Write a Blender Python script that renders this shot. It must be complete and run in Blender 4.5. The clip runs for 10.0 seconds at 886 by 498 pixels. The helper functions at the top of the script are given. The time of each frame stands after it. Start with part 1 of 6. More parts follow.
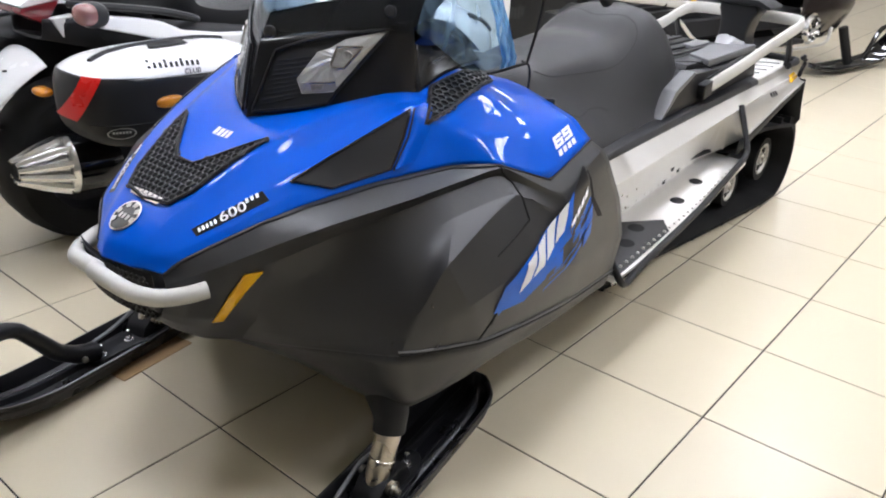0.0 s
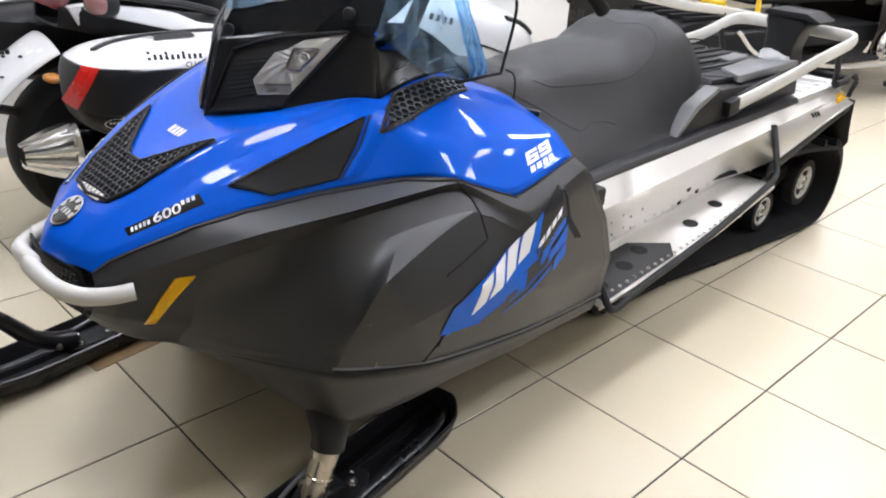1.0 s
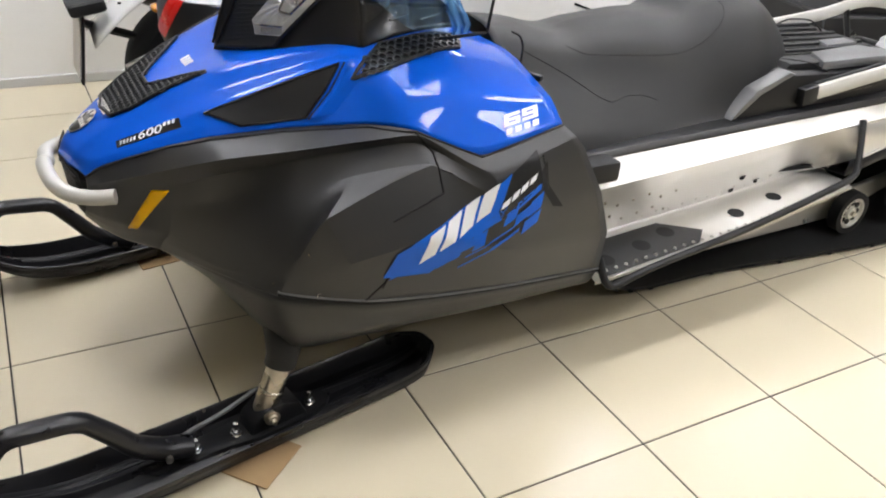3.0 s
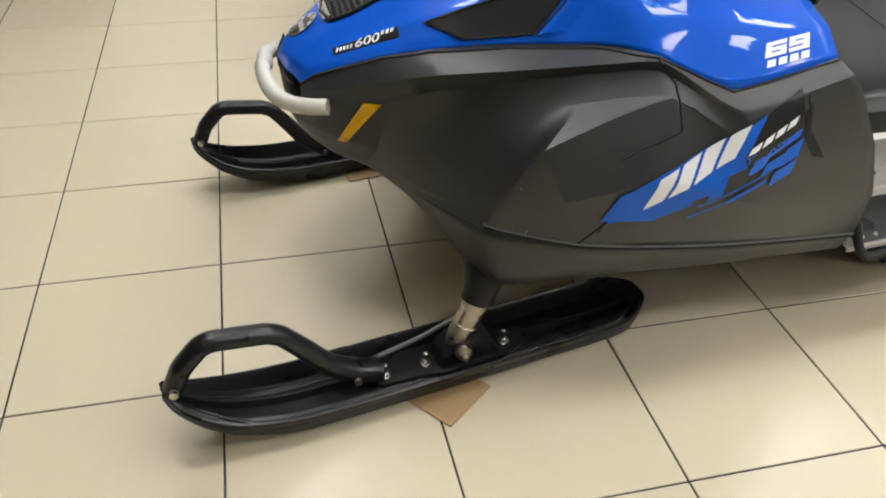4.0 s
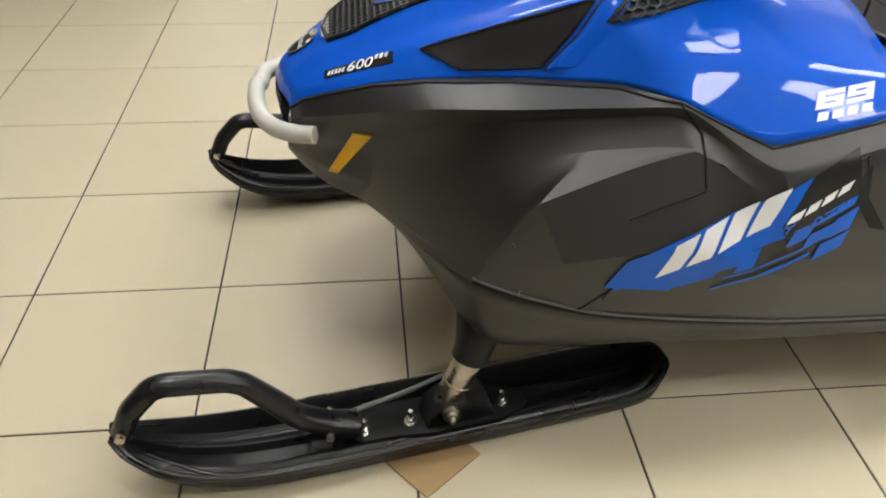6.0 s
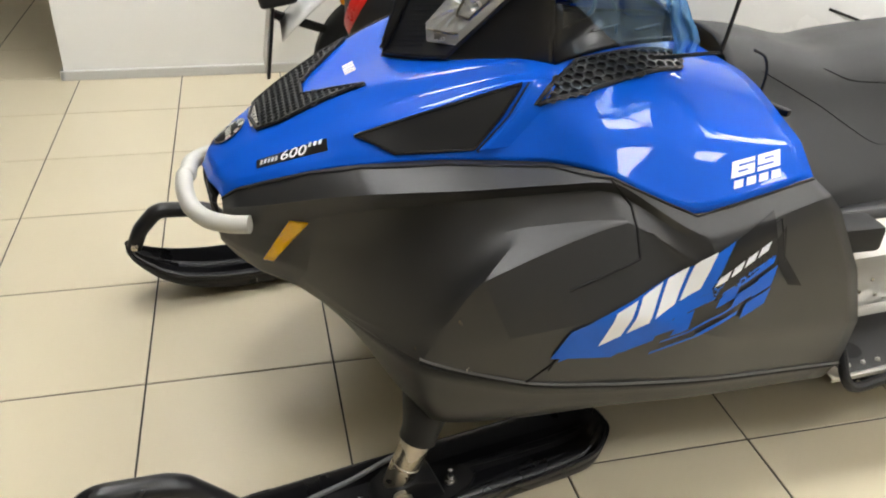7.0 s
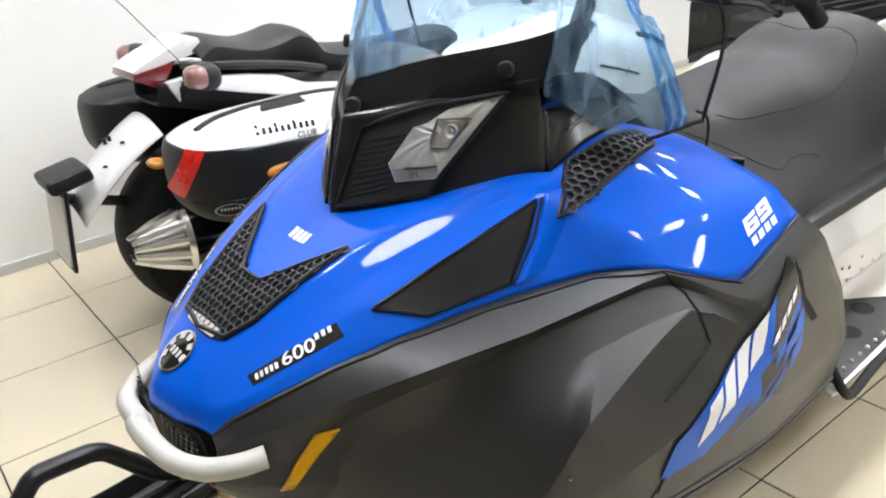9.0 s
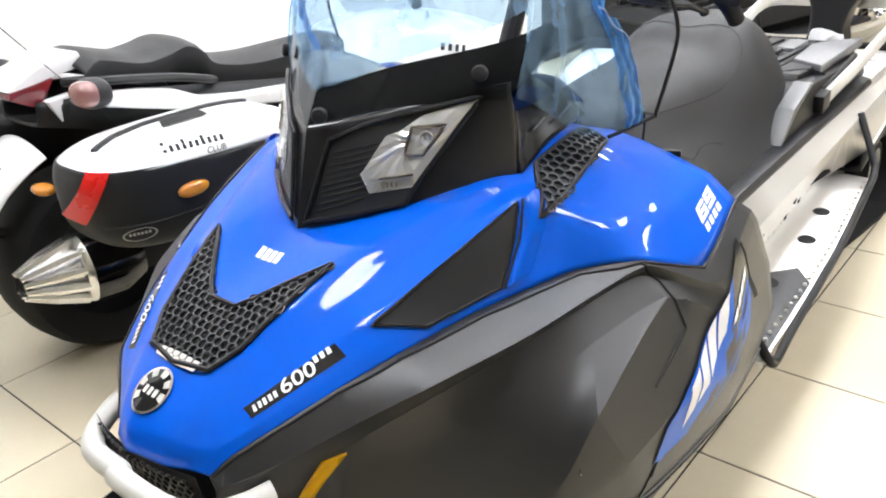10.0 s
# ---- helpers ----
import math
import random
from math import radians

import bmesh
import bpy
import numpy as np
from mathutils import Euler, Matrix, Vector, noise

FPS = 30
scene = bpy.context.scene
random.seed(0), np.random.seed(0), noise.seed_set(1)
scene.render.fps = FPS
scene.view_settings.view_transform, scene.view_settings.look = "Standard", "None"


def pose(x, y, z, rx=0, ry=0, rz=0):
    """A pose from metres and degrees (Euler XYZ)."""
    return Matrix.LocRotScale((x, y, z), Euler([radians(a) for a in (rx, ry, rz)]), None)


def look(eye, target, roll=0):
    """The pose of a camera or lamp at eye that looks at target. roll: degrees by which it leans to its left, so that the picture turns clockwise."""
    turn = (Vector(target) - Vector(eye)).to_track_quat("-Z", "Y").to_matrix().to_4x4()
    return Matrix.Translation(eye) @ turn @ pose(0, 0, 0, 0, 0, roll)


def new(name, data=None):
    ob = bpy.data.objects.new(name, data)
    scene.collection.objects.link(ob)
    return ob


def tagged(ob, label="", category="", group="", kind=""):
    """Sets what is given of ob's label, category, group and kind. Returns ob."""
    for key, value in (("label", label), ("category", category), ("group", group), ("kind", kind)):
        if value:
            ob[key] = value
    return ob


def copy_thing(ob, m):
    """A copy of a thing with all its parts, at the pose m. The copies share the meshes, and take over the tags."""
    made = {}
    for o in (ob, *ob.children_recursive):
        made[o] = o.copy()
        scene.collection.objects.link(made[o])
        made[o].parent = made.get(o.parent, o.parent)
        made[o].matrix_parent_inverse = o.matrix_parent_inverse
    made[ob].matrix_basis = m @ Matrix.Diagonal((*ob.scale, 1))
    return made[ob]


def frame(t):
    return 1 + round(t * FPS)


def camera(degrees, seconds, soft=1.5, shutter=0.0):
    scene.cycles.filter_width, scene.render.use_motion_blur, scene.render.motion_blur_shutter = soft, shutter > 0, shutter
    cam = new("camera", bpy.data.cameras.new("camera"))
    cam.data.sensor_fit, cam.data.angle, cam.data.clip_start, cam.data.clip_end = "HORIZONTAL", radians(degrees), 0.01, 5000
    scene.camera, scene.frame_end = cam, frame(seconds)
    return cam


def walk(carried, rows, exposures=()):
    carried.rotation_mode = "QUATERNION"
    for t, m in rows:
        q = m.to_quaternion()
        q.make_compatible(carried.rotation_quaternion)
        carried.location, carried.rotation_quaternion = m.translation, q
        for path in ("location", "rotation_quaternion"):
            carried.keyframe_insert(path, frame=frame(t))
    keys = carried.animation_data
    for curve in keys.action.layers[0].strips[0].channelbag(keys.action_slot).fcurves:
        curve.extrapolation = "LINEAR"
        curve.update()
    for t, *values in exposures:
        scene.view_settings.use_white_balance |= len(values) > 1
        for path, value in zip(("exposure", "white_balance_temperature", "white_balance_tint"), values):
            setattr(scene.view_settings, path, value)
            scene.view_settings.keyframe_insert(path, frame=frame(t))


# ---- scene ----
cam = camera(58.0, 10.0, soft=2.0)
PATH = [
    (0, (-0.468, -1.451, 1.309), (0.932, -0.314, 0.445), 2.5),
    (0.5, (-0.340, -1.503, 1.322), (0.993, -0.299, 0.442), 3.3),
    (1, (-0.224, -1.580, 1.321), (1.046, -0.308, 0.443), 3.6),
    (1.5, (-0.112, -1.668, 1.338), (1.090, -0.337, 0.453), 3.9),
    (2, (0.002, -1.793, 1.354), (1.127, -0.392, 0.477), 3.4),
    (2.2, (0.052, -1.874, 1.359), (1.136, -0.440, 0.481), 3.2),
    (3.3, (0.128, -1.921, 1.366), (0.888, -0.395, 0.320), 4.5),
    (3.5, (0.124, -1.910, 1.337), (0.779, -0.357, 0.262), 3.6),
    (4, (0.153, -1.763, 1.306), (0.554, -0.203, 0.120), 2.1),
    (4.5, (0.214, -1.648, 1.308), (0.488, -0.096, 0.077), 1.8),
    (5, (0.289, -1.597, 1.296), (0.481, -0.034, 0.062), 1.5),
    (5.2, (0.324, -1.595, 1.280), (0.485, -0.019, 0.059), 1.6),
    (6.5, (0.380, -1.602, 1.287), (0.631, 0.014, 0.136), 1.7),
    (7, (0.307, -1.586, 1.303), (0.740, 0.067, 0.264), 2.6),
    (7.5, (0.242, -1.573, 1.330), (0.848, 0.126, 0.466), 1.7),
    (8, (0.151, -1.520, 1.328), (0.933, 0.163, 0.581), 0.9),
    (8.5, (0.056, -1.353, 1.302), (0.964, 0.238, 0.501), -3.2),
    (9, (-0.049, -1.185, 1.301), (1.034, 0.274, 0.466), -4.7),
    (9.5, (-0.124, -1.086, 1.301), (1.110, 0.243, 0.458), -5.0),
    (10, (-0.190, -1.021, 1.314), (1.170, 0.173, 0.462), -4.0),
]
EXPOSURES = [(0.0, 0.03, 6050, 18), (2.0, 0.13, 6250, 18), (3.5, -0.05, 6500, 14), (4.5, -0.08, 6700, 12), (6.5, -0.08, 6750, 12), (7.2, 0.17, 6650, 12), (8.0, 0.26, 6300, 14), (9.0, 0.32, 6300, 14), (10.0, 0.58, 6300, 15)]
walk(cam, [(t, look(eye, target, roll)) for t, eye, target, roll in PATH], EXPOSURES)

# ---- light ----
world = bpy.data.worlds.new("world")
scene.world = world
world.use_nodes = True
world.node_tree.nodes["Background"].inputs[0].default_value = (0.75, 0.78, 0.8, 1)
world.node_tree.nodes["Background"].inputs[1].default_value = 0.25
LAMP_POWER = 27.0


# ---- materials ----
def mat(name, color, rough=0.5, metal=0.0, coat=0.0, var=0.08, scale=6.0, grain=120.0, bump=0.0, rough_var=0.08, spec=0.5, island=False, each=0.0, placed=False, dent=0.0):
    """A surface with colour and roughness varied at two scales and a fine relief."""
    m = bpy.data.materials.new(name)
    m.use_nodes = True
    nt = m.node_tree
    b = nt.nodes["Principled BSDF"]
    tc = nt.nodes.new("ShaderNodeTexCoord")
    big = nt.nodes.new("ShaderNodeTexNoise")
    big.inputs["Scale"].default_value, big.inputs["Detail"].default_value = scale, 5
    fine = nt.nodes.new("ShaderNodeTexNoise")
    fine.inputs["Scale"].default_value, fine.inputs["Detail"].default_value = grain, 3
    geo = nt.nodes.new("ShaderNodeNewGeometry")
    where = geo.outputs["Position"] if placed else tc.outputs["Object"]
    nt.links.new(where, big.inputs["Vector"])
    nt.links.new(where, fine.inputs["Vector"])
    mixn = nt.nodes.new("ShaderNodeMath")
    mixn.operation = "MULTIPLY_ADD"
    nt.links.new(fine.outputs["Fac"], mixn.inputs[0])
    mixn.inputs[1].default_value = 0.4
    nt.links.new(big.outputs["Fac"], mixn.inputs[2])
    ramp = nt.nodes.new("ShaderNodeMapRange")
    ramp.inputs["From Min"].default_value, ramp.inputs["From Max"].default_value = 0.2, 1.2
    ramp.inputs["To Min"].default_value, ramp.inputs["To Max"].default_value = 1 - var, 1 + var
    nt.links.new(mixn.outputs[0], ramp.inputs["Value"])
    value = ramp.outputs[0]
    if each:
        info = nt.nodes.new("ShaderNodeObjectInfo") if not island else nt.nodes.new("ShaderNodeNewGeometry")
        r2 = nt.nodes.new("ShaderNodeMapRange")
        r2.inputs["To Min"].default_value, r2.inputs["To Max"].default_value = 1 - each, 1 + each
        nt.links.new(info.outputs["Random Per Island" if island else "Random"], r2.inputs["Value"])
        mul = nt.nodes.new("ShaderNodeMath")
        mul.operation = "MULTIPLY"
        nt.links.new(value, mul.inputs[0])
        nt.links.new(r2.outputs[0], mul.inputs[1])
        value = mul.outputs[0]
    sc = nt.nodes.new("ShaderNodeVectorMath")
    sc.operation = "SCALE"
    sc.inputs[0].default_value = color
    nt.links.new(value, sc.inputs["Scale"])
    nt.links.new(sc.outputs[0], b.inputs["Base Color"])
    rr = nt.nodes.new("ShaderNodeMapRange")
    rr.inputs["From Min"].default_value, rr.inputs["From Max"].default_value = 0.2, 0.8
    rr.inputs["To Min"].default_value, rr.inputs["To Max"].default_value = max(0.01, rough - rough_var), min(1, rough + rough_var)
    nt.links.new(big.outputs["Fac"], rr.inputs["Value"])
    nt.links.new(rr.outputs[0], b.inputs["Roughness"])
    b.inputs["Metallic"].default_value = metal
    b.inputs["Specular IOR Level"].default_value = spec
    b.inputs["Coat Weight"].default_value = coat
    b.inputs["Coat Roughness"].default_value = 0.03
    if bump:
        bp = nt.nodes.new("ShaderNodeBump")
        bp.inputs["Strength"].default_value, bp.inputs["Distance"].default_value = bump, 0.002
        nt.links.new(fine.outputs["Fac"], bp.inputs["Height"])
        if dent:
            wave = nt.nodes.new("ShaderNodeBump")
            wave.inputs["Strength"].default_value, wave.inputs["Distance"].default_value = dent, 0.02
            soft = nt.nodes.new("ShaderNodeTexNoise")
            soft.inputs["Scale"].default_value, soft.inputs["Detail"].default_value = 6.0, 0.5
            nt.links.new(where, soft.inputs["Vector"])
            nt.links.new(soft.outputs["Fac"], wave.inputs["Height"])
            nt.links.new(wave.outputs[0], bp.inputs["Normal"])
        nt.links.new(bp.outputs[0], b.inputs["Normal"])
    return m


def glass(name, color, rough=0.02, see=0.75, wrinkle=0.0, patchy=0.0, body=(0.0, 0.0, 0.0)):
    """A thin clear or tinted sheet: part see-through, part glossy."""
    m = bpy.data.materials.new(name)
    m.use_nodes = True
    nt = m.node_tree
    nt.nodes.remove(nt.nodes["Principled BSDF"])
    out = nt.nodes["Material Output"]
    tr = nt.nodes.new("ShaderNodeBsdfTransparent")
    tr.inputs["Color"].default_value = (*color, 1)
    gl = nt.nodes.new("ShaderNodeBsdfPrincipled")
    gl.inputs["Base Color"].default_value = (*body, 1)
    gl.inputs["Roughness"].default_value = rough
    mx = nt.nodes.new("ShaderNodeMixShader")
    nt.links.new(tr.outputs[0], mx.inputs[1])
    nt.links.new(gl.outputs[0], mx.inputs[2])
    mx.inputs[0].default_value = 1 - see
    if wrinkle or patchy:
        tc = nt.nodes.new("ShaderNodeTexCoord")
        nz = nt.nodes.new("ShaderNodeTexNoise")
        nz.inputs["Scale"].default_value, nz.inputs["Detail"].default_value, nz.inputs["Distortion"].default_value = 9, 4, 1.5
        # stretched noise draws patches and wrinkles out into streaks
        drawn = nt.nodes.new("ShaderNodeMapping")
        drawn.inputs["Rotation"].default_value = (0.5, 0.6, 0)
        drawn.inputs["Scale"].default_value = (2.0, 2.0, 0.6)
        nt.links.new(tc.outputs["Object"], drawn.inputs["Vector"])
        nt.links.new(drawn.outputs[0], nz.inputs["Vector"])
        if patchy:
            mr = nt.nodes.new("ShaderNodeMapRange")
            mr.inputs["From Min"].default_value, mr.inputs["From Max"].default_value = 0.35, 0.7
            mr.inputs["To Min"].default_value, mr.inputs["To Max"].default_value = 1 - see - patchy, 1 - see + patchy
            nt.links.new(nz.outputs["Fac"], mr.inputs["Value"])
            nt.links.new(mr.outputs[0], mx.inputs[0])
        if wrinkle:
            bp = nt.nodes.new("ShaderNodeBump")
            bp.inputs["Strength"].default_value, bp.inputs["Distance"].default_value = wrinkle, 0.02
            nt.links.new(nz.outputs["Fac"], bp.inputs["Height"])
            nt.links.new(bp.outputs[0], gl.inputs["Normal"])
    nt.links.new(mx.outputs[0], out.inputs["Surface"])
    return m


def glow(name, color, strength):
    m = bpy.data.materials.new(name)
    m.use_nodes = True
    b = m.node_tree.nodes["Principled BSDF"]
    b.inputs["Base Color"].default_value = (0.8, 0.8, 0.8, 1)
    b.inputs["Emission Color"].default_value = (*color, 1)
    b.inputs["Emission Strength"].default_value = strength
    return m


M_BLUE = mat("blue_paint", (0.0009, 0.097, 0.62), 0.32, coat=0.5, spec=0.04, var=0.04, rough_var=0.04)
M_GREY = mat("grey_plastic", (0.0165, 0.0167, 0.0182), 0.41, spec=0.72, var=0.08, scale=4, grain=900, bump=0.12)
M_DARK = mat("black_plastic", (0.014, 0.014, 0.015), 0.45, spec=0.3, var=0.15, scale=8, grain=700, bump=0.1)
M_FARBODY = mat("dark_brown_paint", (0.016, 0.012, 0.011), 0.2, coat=0.4, var=0.1)
M_GLOSSBLACK = mat("gloss_black", (0.008, 0.008, 0.009), 0.12, coat=0.5, var=0.1)
M_WEB = mat("vent_web", (0.040, 0.041, 0.044), 0.38, var=0.1)
# grey of trim parts, also for painted highlights and lit facets
M_MIDGREY = mat("grey_trim_and_highlight", (0.15, 0.151, 0.155), 0.38, var=0.08, grain=700, bump=0.1)
M_COWL = mat("cowl_black", (0.017, 0.017, 0.018), 0.22, spec=0.45)
# navy stands in for hood blue mirrored in the shade below the screen
M_NAVY = mat("hood_reflection_navy", (0.002, 0.028, 0.19), 0.25, spec=0.4)
M_SKI = mat("ski_plastic", (0.011, 0.011, 0.013), 0.30, spec=0.45, var=0.15, scale=9)
# black for trim and print, also painted as shade in holes and gaps
M_HOLE = mat("hole_shade_and_trim", (0.007, 0.007, 0.007), 0.8)
M_RUBBER = mat("rubber", (0.013, 0.013, 0.013), 0.75, spec=0.25, var=0.2, grain=300, bump=0.3)
M_SEAT = mat("seat_vinyl", (0.0145, 0.0145, 0.0150), 0.52, spec=0.42, var=0.1, scale=5, grain=500, bump=0.25)
M_ALU = mat("brushed_aluminium", (0.76, 0.74, 0.70), 0.36, metal=0.72, var=0.10, scale=7, grain=250, bump=0.006, rough_var=0.12, dent=0.7)
M_BRIGHT = mat("bright_reflector", (0.88, 0.88, 0.88), 0.34, metal=0.6, var=0.05)
M_FACET = mat("facet_chrome", (0.92, 0.92, 0.90), 0.24, metal=0.45, var=0.03)
M_CHROME = mat("chrome", (0.85, 0.85, 0.85), 0.2, metal=1.0, var=0.05)
M_STEEL = mat("worn_steel", (0.5, 0.46, 0.4), 0.28, metal=1.0, var=0.2, scale=12)
M_EXHAUST = mat("polished_steel", (0.86, 0.86, 0.85), 0.2, metal=1.0, var=0.05)
M_SILVER = mat("silver_paint", (0.56, 0.55, 0.51), 0.42, var=0.05)
M_AMBER = mat("amber_reflector", (0.92, 0.50, 0.003), 0.2, var=0.1, coat=0.5)
M_AMBERDARK = mat("dark_amber_lens", (0.55, 0.20, 0.008), 0.2, var=0.1, coat=0.5)
M_WHITE = mat("white_paint", (0.78, 0.78, 0.77), 0.25, coat=0.4, var=0.04)
M_DECAL = mat("white_decal", (0.86, 0.88, 0.92), 0.35, var=0.03)
M_DECALBLUE = mat("blue_decal", (0.003, 0.12, 0.62), 0.38, spec=0.3, var=0.12, scale=20)
M_RED = mat("red_decal", (0.7, 0.02, 0.015), 0.3, var=0.06)
M_REDLENS = mat("red_lens", (0.16, 0.014, 0.018), 0.2, coat=0.6)
M_YELLOW = mat("yellow_print", (0.75, 0.5, 0.01), 0.45)
M_RESERVOIR = mat("tan_reservoir", (0.30, 0.28, 0.21), 0.35, var=0.08)
M_CARD = mat("cardboard", (0.42, 0.28, 0.14), 0.85, var=0.12, grain=60, bump=0.2)
M_WALL = mat("wall_paint", (0.87, 0.87, 0.85), 0.7, var=0.03, scale=1.5, grain=200, bump=0.08)
M_SKIRT = mat("grey_skirting", (0.60, 0.60, 0.58), 0.5, var=0.06)
M_TILE = mat("cream_floor_tile", (0.66, 0.585, 0.43), 0.28, var=0.006, scale=0.8, grain=60, rough_var=0.004, each=0.02, placed=True)
M_TILES = mat("cream_floor_tiles_far", (0.66, 0.585, 0.43), 0.28, var=0.006, scale=0.8, grain=60, rough_var=0.004, each=0.02, island=True, placed=True)
M_GROUT = mat("dark_grout", (0.04, 0.033, 0.028), 0.9, var=0.2)
M_CEIL = mat("ceiling_board", (0.86, 0.86, 0.84), 0.8, var=0.03)
M_LENS = glass("clear_lens", (0.96, 0.97, 0.98), 0.02, 0.80)
M_SCREEN = glass("clear_screen", (0.93, 0.95, 0.97), 0.03, 0.86)
# pale body and streaked patches put the film's milky highlights into colour
M_FILM = glass("blue_film", (0.66, 0.85, 1.0), 0.08, 0.79, wrinkle=1.0, patchy=0.15, body=(0.44, 0.70, 1.0))
M_PLASTIC = glass("clear_plastic", (0.85, 0.86, 0.88), 0.08, 0.35, body=(0.55, 0.55, 0.56))
M_LENSWHITE = glass("pale_film", (0.8, 0.88, 0.95), 0.12, 0.45, body=(0.55, 0.62, 0.68))
M_TINT = glass("dark_tint", (0.04, 0.04, 0.045), 0.05, 0.14, body=(0.016, 0.016, 0.017))
M_LAMP = glow("lamp_diffuser", (0.94, 0.97, 0.98), LAMP_POWER)


# ---- shaping helpers ----
def tidy(bm, smooth=True):
    bmesh.ops.recalc_face_normals(bm, faces=bm.faces[:])
    for f in bm.faces:
        f.smooth = smooth
    return bm


def crisp(bm, soft):
    """Flat sides stay flat, only the rounded edges are shaded smooth."""
    tidy(bm, False)
    for f in soft:
        f.smooth = True
    return bm


def obj(name, bm, material, sharp=35):
    me = bpy.data.meshes.new(name)
    bm.to_mesh(me)
    bm.free()
    for m in material if isinstance(material, (list, tuple)) else [material]:
        me.materials.append(m)
    if sharp:
        me.set_sharp_from_angle(angle=radians(sharp))
    return new(name, me)


def part(name, bm, material, parent, label="", thick=0.0, sharp=35):
    ob = obj(name, bm, material, sharp)
    ob.parent = parent
    if parent.matrix_basis != Matrix():
        ob.matrix_parent_inverse = parent.matrix_basis.inverted()
    if label:
        ob["label"] = label
    if thick:
        md = ob.modifiers.new("thickness", "SOLIDIFY")
        md.thickness, md.offset = abs(thick), -1 if thick > 0 else 1
    return ob


def thing(name, at, label, category, group="", kind=""):
    e = new(name)
    e.empty_display_size = 0.1
    e.matrix_basis = Matrix.Translation(at)
    return tagged(e, label, category, group, kind)


def spline(pts, n, k=0.6, closed=False):
    """n points along a soft curve through pts; k: how far it leaves the straight line."""
    P = [Vector(p) for p in pts]
    m = len(P) if closed else len(P) - 1
    out = []
    count = n if closed else n - 1
    for i in range(n):
        s = i / count * m
        j = min(int(s), m - 1)
        f = s - j
        if closed:
            a, b, c, d = (P[(j + q) % len(P)] for q in (-1, 0, 1, 2))
        else:
            b, c = P[j], P[j + 1]
            a = P[j - 1] if j else b * 2 - c
            d = P[j + 2] if j + 2 < len(P) else c * 2 - b
        cr = 0.5 * ((2 * b) + (c - a) * f + (2 * a - 5 * b + 4 * c - d) * f * f + (3 * b - a - 3 * c + d) * f ** 3)
        out.append(b.lerp(c, f).lerp(cr, k))
    return out


def sheet(rows, closed_u=False, closed_v=False):
    """A mesh of quads through a grid of points."""
    bm = bmesh.new()
    V = [[bm.verts.new(p) for p in r] for r in rows]
    nu, nv = len(V), len(V[0])
    for i in range(nu if closed_u else nu - 1):
        for j in range(nv if closed_v else nv - 1):
            q = [V[i][j], V[(i + 1) % nu][j], V[(i + 1) % nu][(j + 1) % nv], V[i][(j + 1) % nv]]
            bm.faces.new(q)
    return bm


def loft(rails, n=48, across=5, k_along=0.6, k_across=0.5):
    """Rows of points on the skin over rails that run side by side."""
    R = [spline(r, n, k_along) for r in rails]
    cols = [spline([r[i] for r in R], across * (len(R) - 1) + 1, k_across) for i in range(n)]
    return cols


def tube_bm(pts, r, sides=10, flat=1.0, closed=False, caps=True, up=(0, 0, 1), bm=None):
    """A round or oval bar along points; r may be one radius or one for each point."""
    P = [Vector(p) for p in pts]
    n = len(P)
    bm = bm or bmesh.new()
    rings = []
    for i, p in enumerate(P):
        a = P[i - 1] if i or closed else p
        b = P[(i + 1) % n] if i < n - 1 or closed else p
        t = (b - a).normalized()
        s = t.cross(Vector(up))
        if s.length < 1e-4:
            s = t.cross(Vector((1, 0, 0)))
        s.normalize()
        w = s.cross(t)
        rad = r[i] if isinstance(r, (list, tuple)) else r
        rings.append([bm.verts.new(p + rad * (math.cos(q) * s + flat * math.sin(q) * w)) for q in (2 * math.pi * j / sides for j in range(sides))])
    for i in range(n if closed else n - 1):
        for j in range(sides):
            bm.faces.new([rings[i][j], rings[i][(j + 1) % sides], rings[(i + 1) % n][(j + 1) % sides], rings[(i + 1) % n][j]])
    if caps and not closed:
        bm.faces.new(rings[0][::-1])
        bm.faces.new(rings[-1])
    return bm


def box_bm(lo, hi, bevel=0.004, seg=2, bm=None):
    bm2 = bmesh.new()
    bmesh.ops.create_cube(bm2, size=1)
    for v in bm2.verts:
        v.co = Vector([lo[i] + (v.co[i] + 0.5) * (hi[i] - lo[i]) for i in range(3)])
    if bevel:
        soft = bmesh.ops.bevel(bm2, geom=bm2.edges[:], offset=bevel, segments=seg, affect="EDGES", profile=0.6)["faces"]
        return crisp(bm2, soft)
    if bm is None:
        return tidy(bm2)
    return joined(bm, bm2)


def joined(bm, other):
    me = bpy.data.meshes.new("tmp")
    other.to_mesh(me)
    other.free()
    bm.from_mesh(me)
    bpy.data.meshes.remove(me)
    return bm


def moved(bm, m):
    bmesh.ops.transform(bm, matrix=m, verts=bm.verts)
    return bm


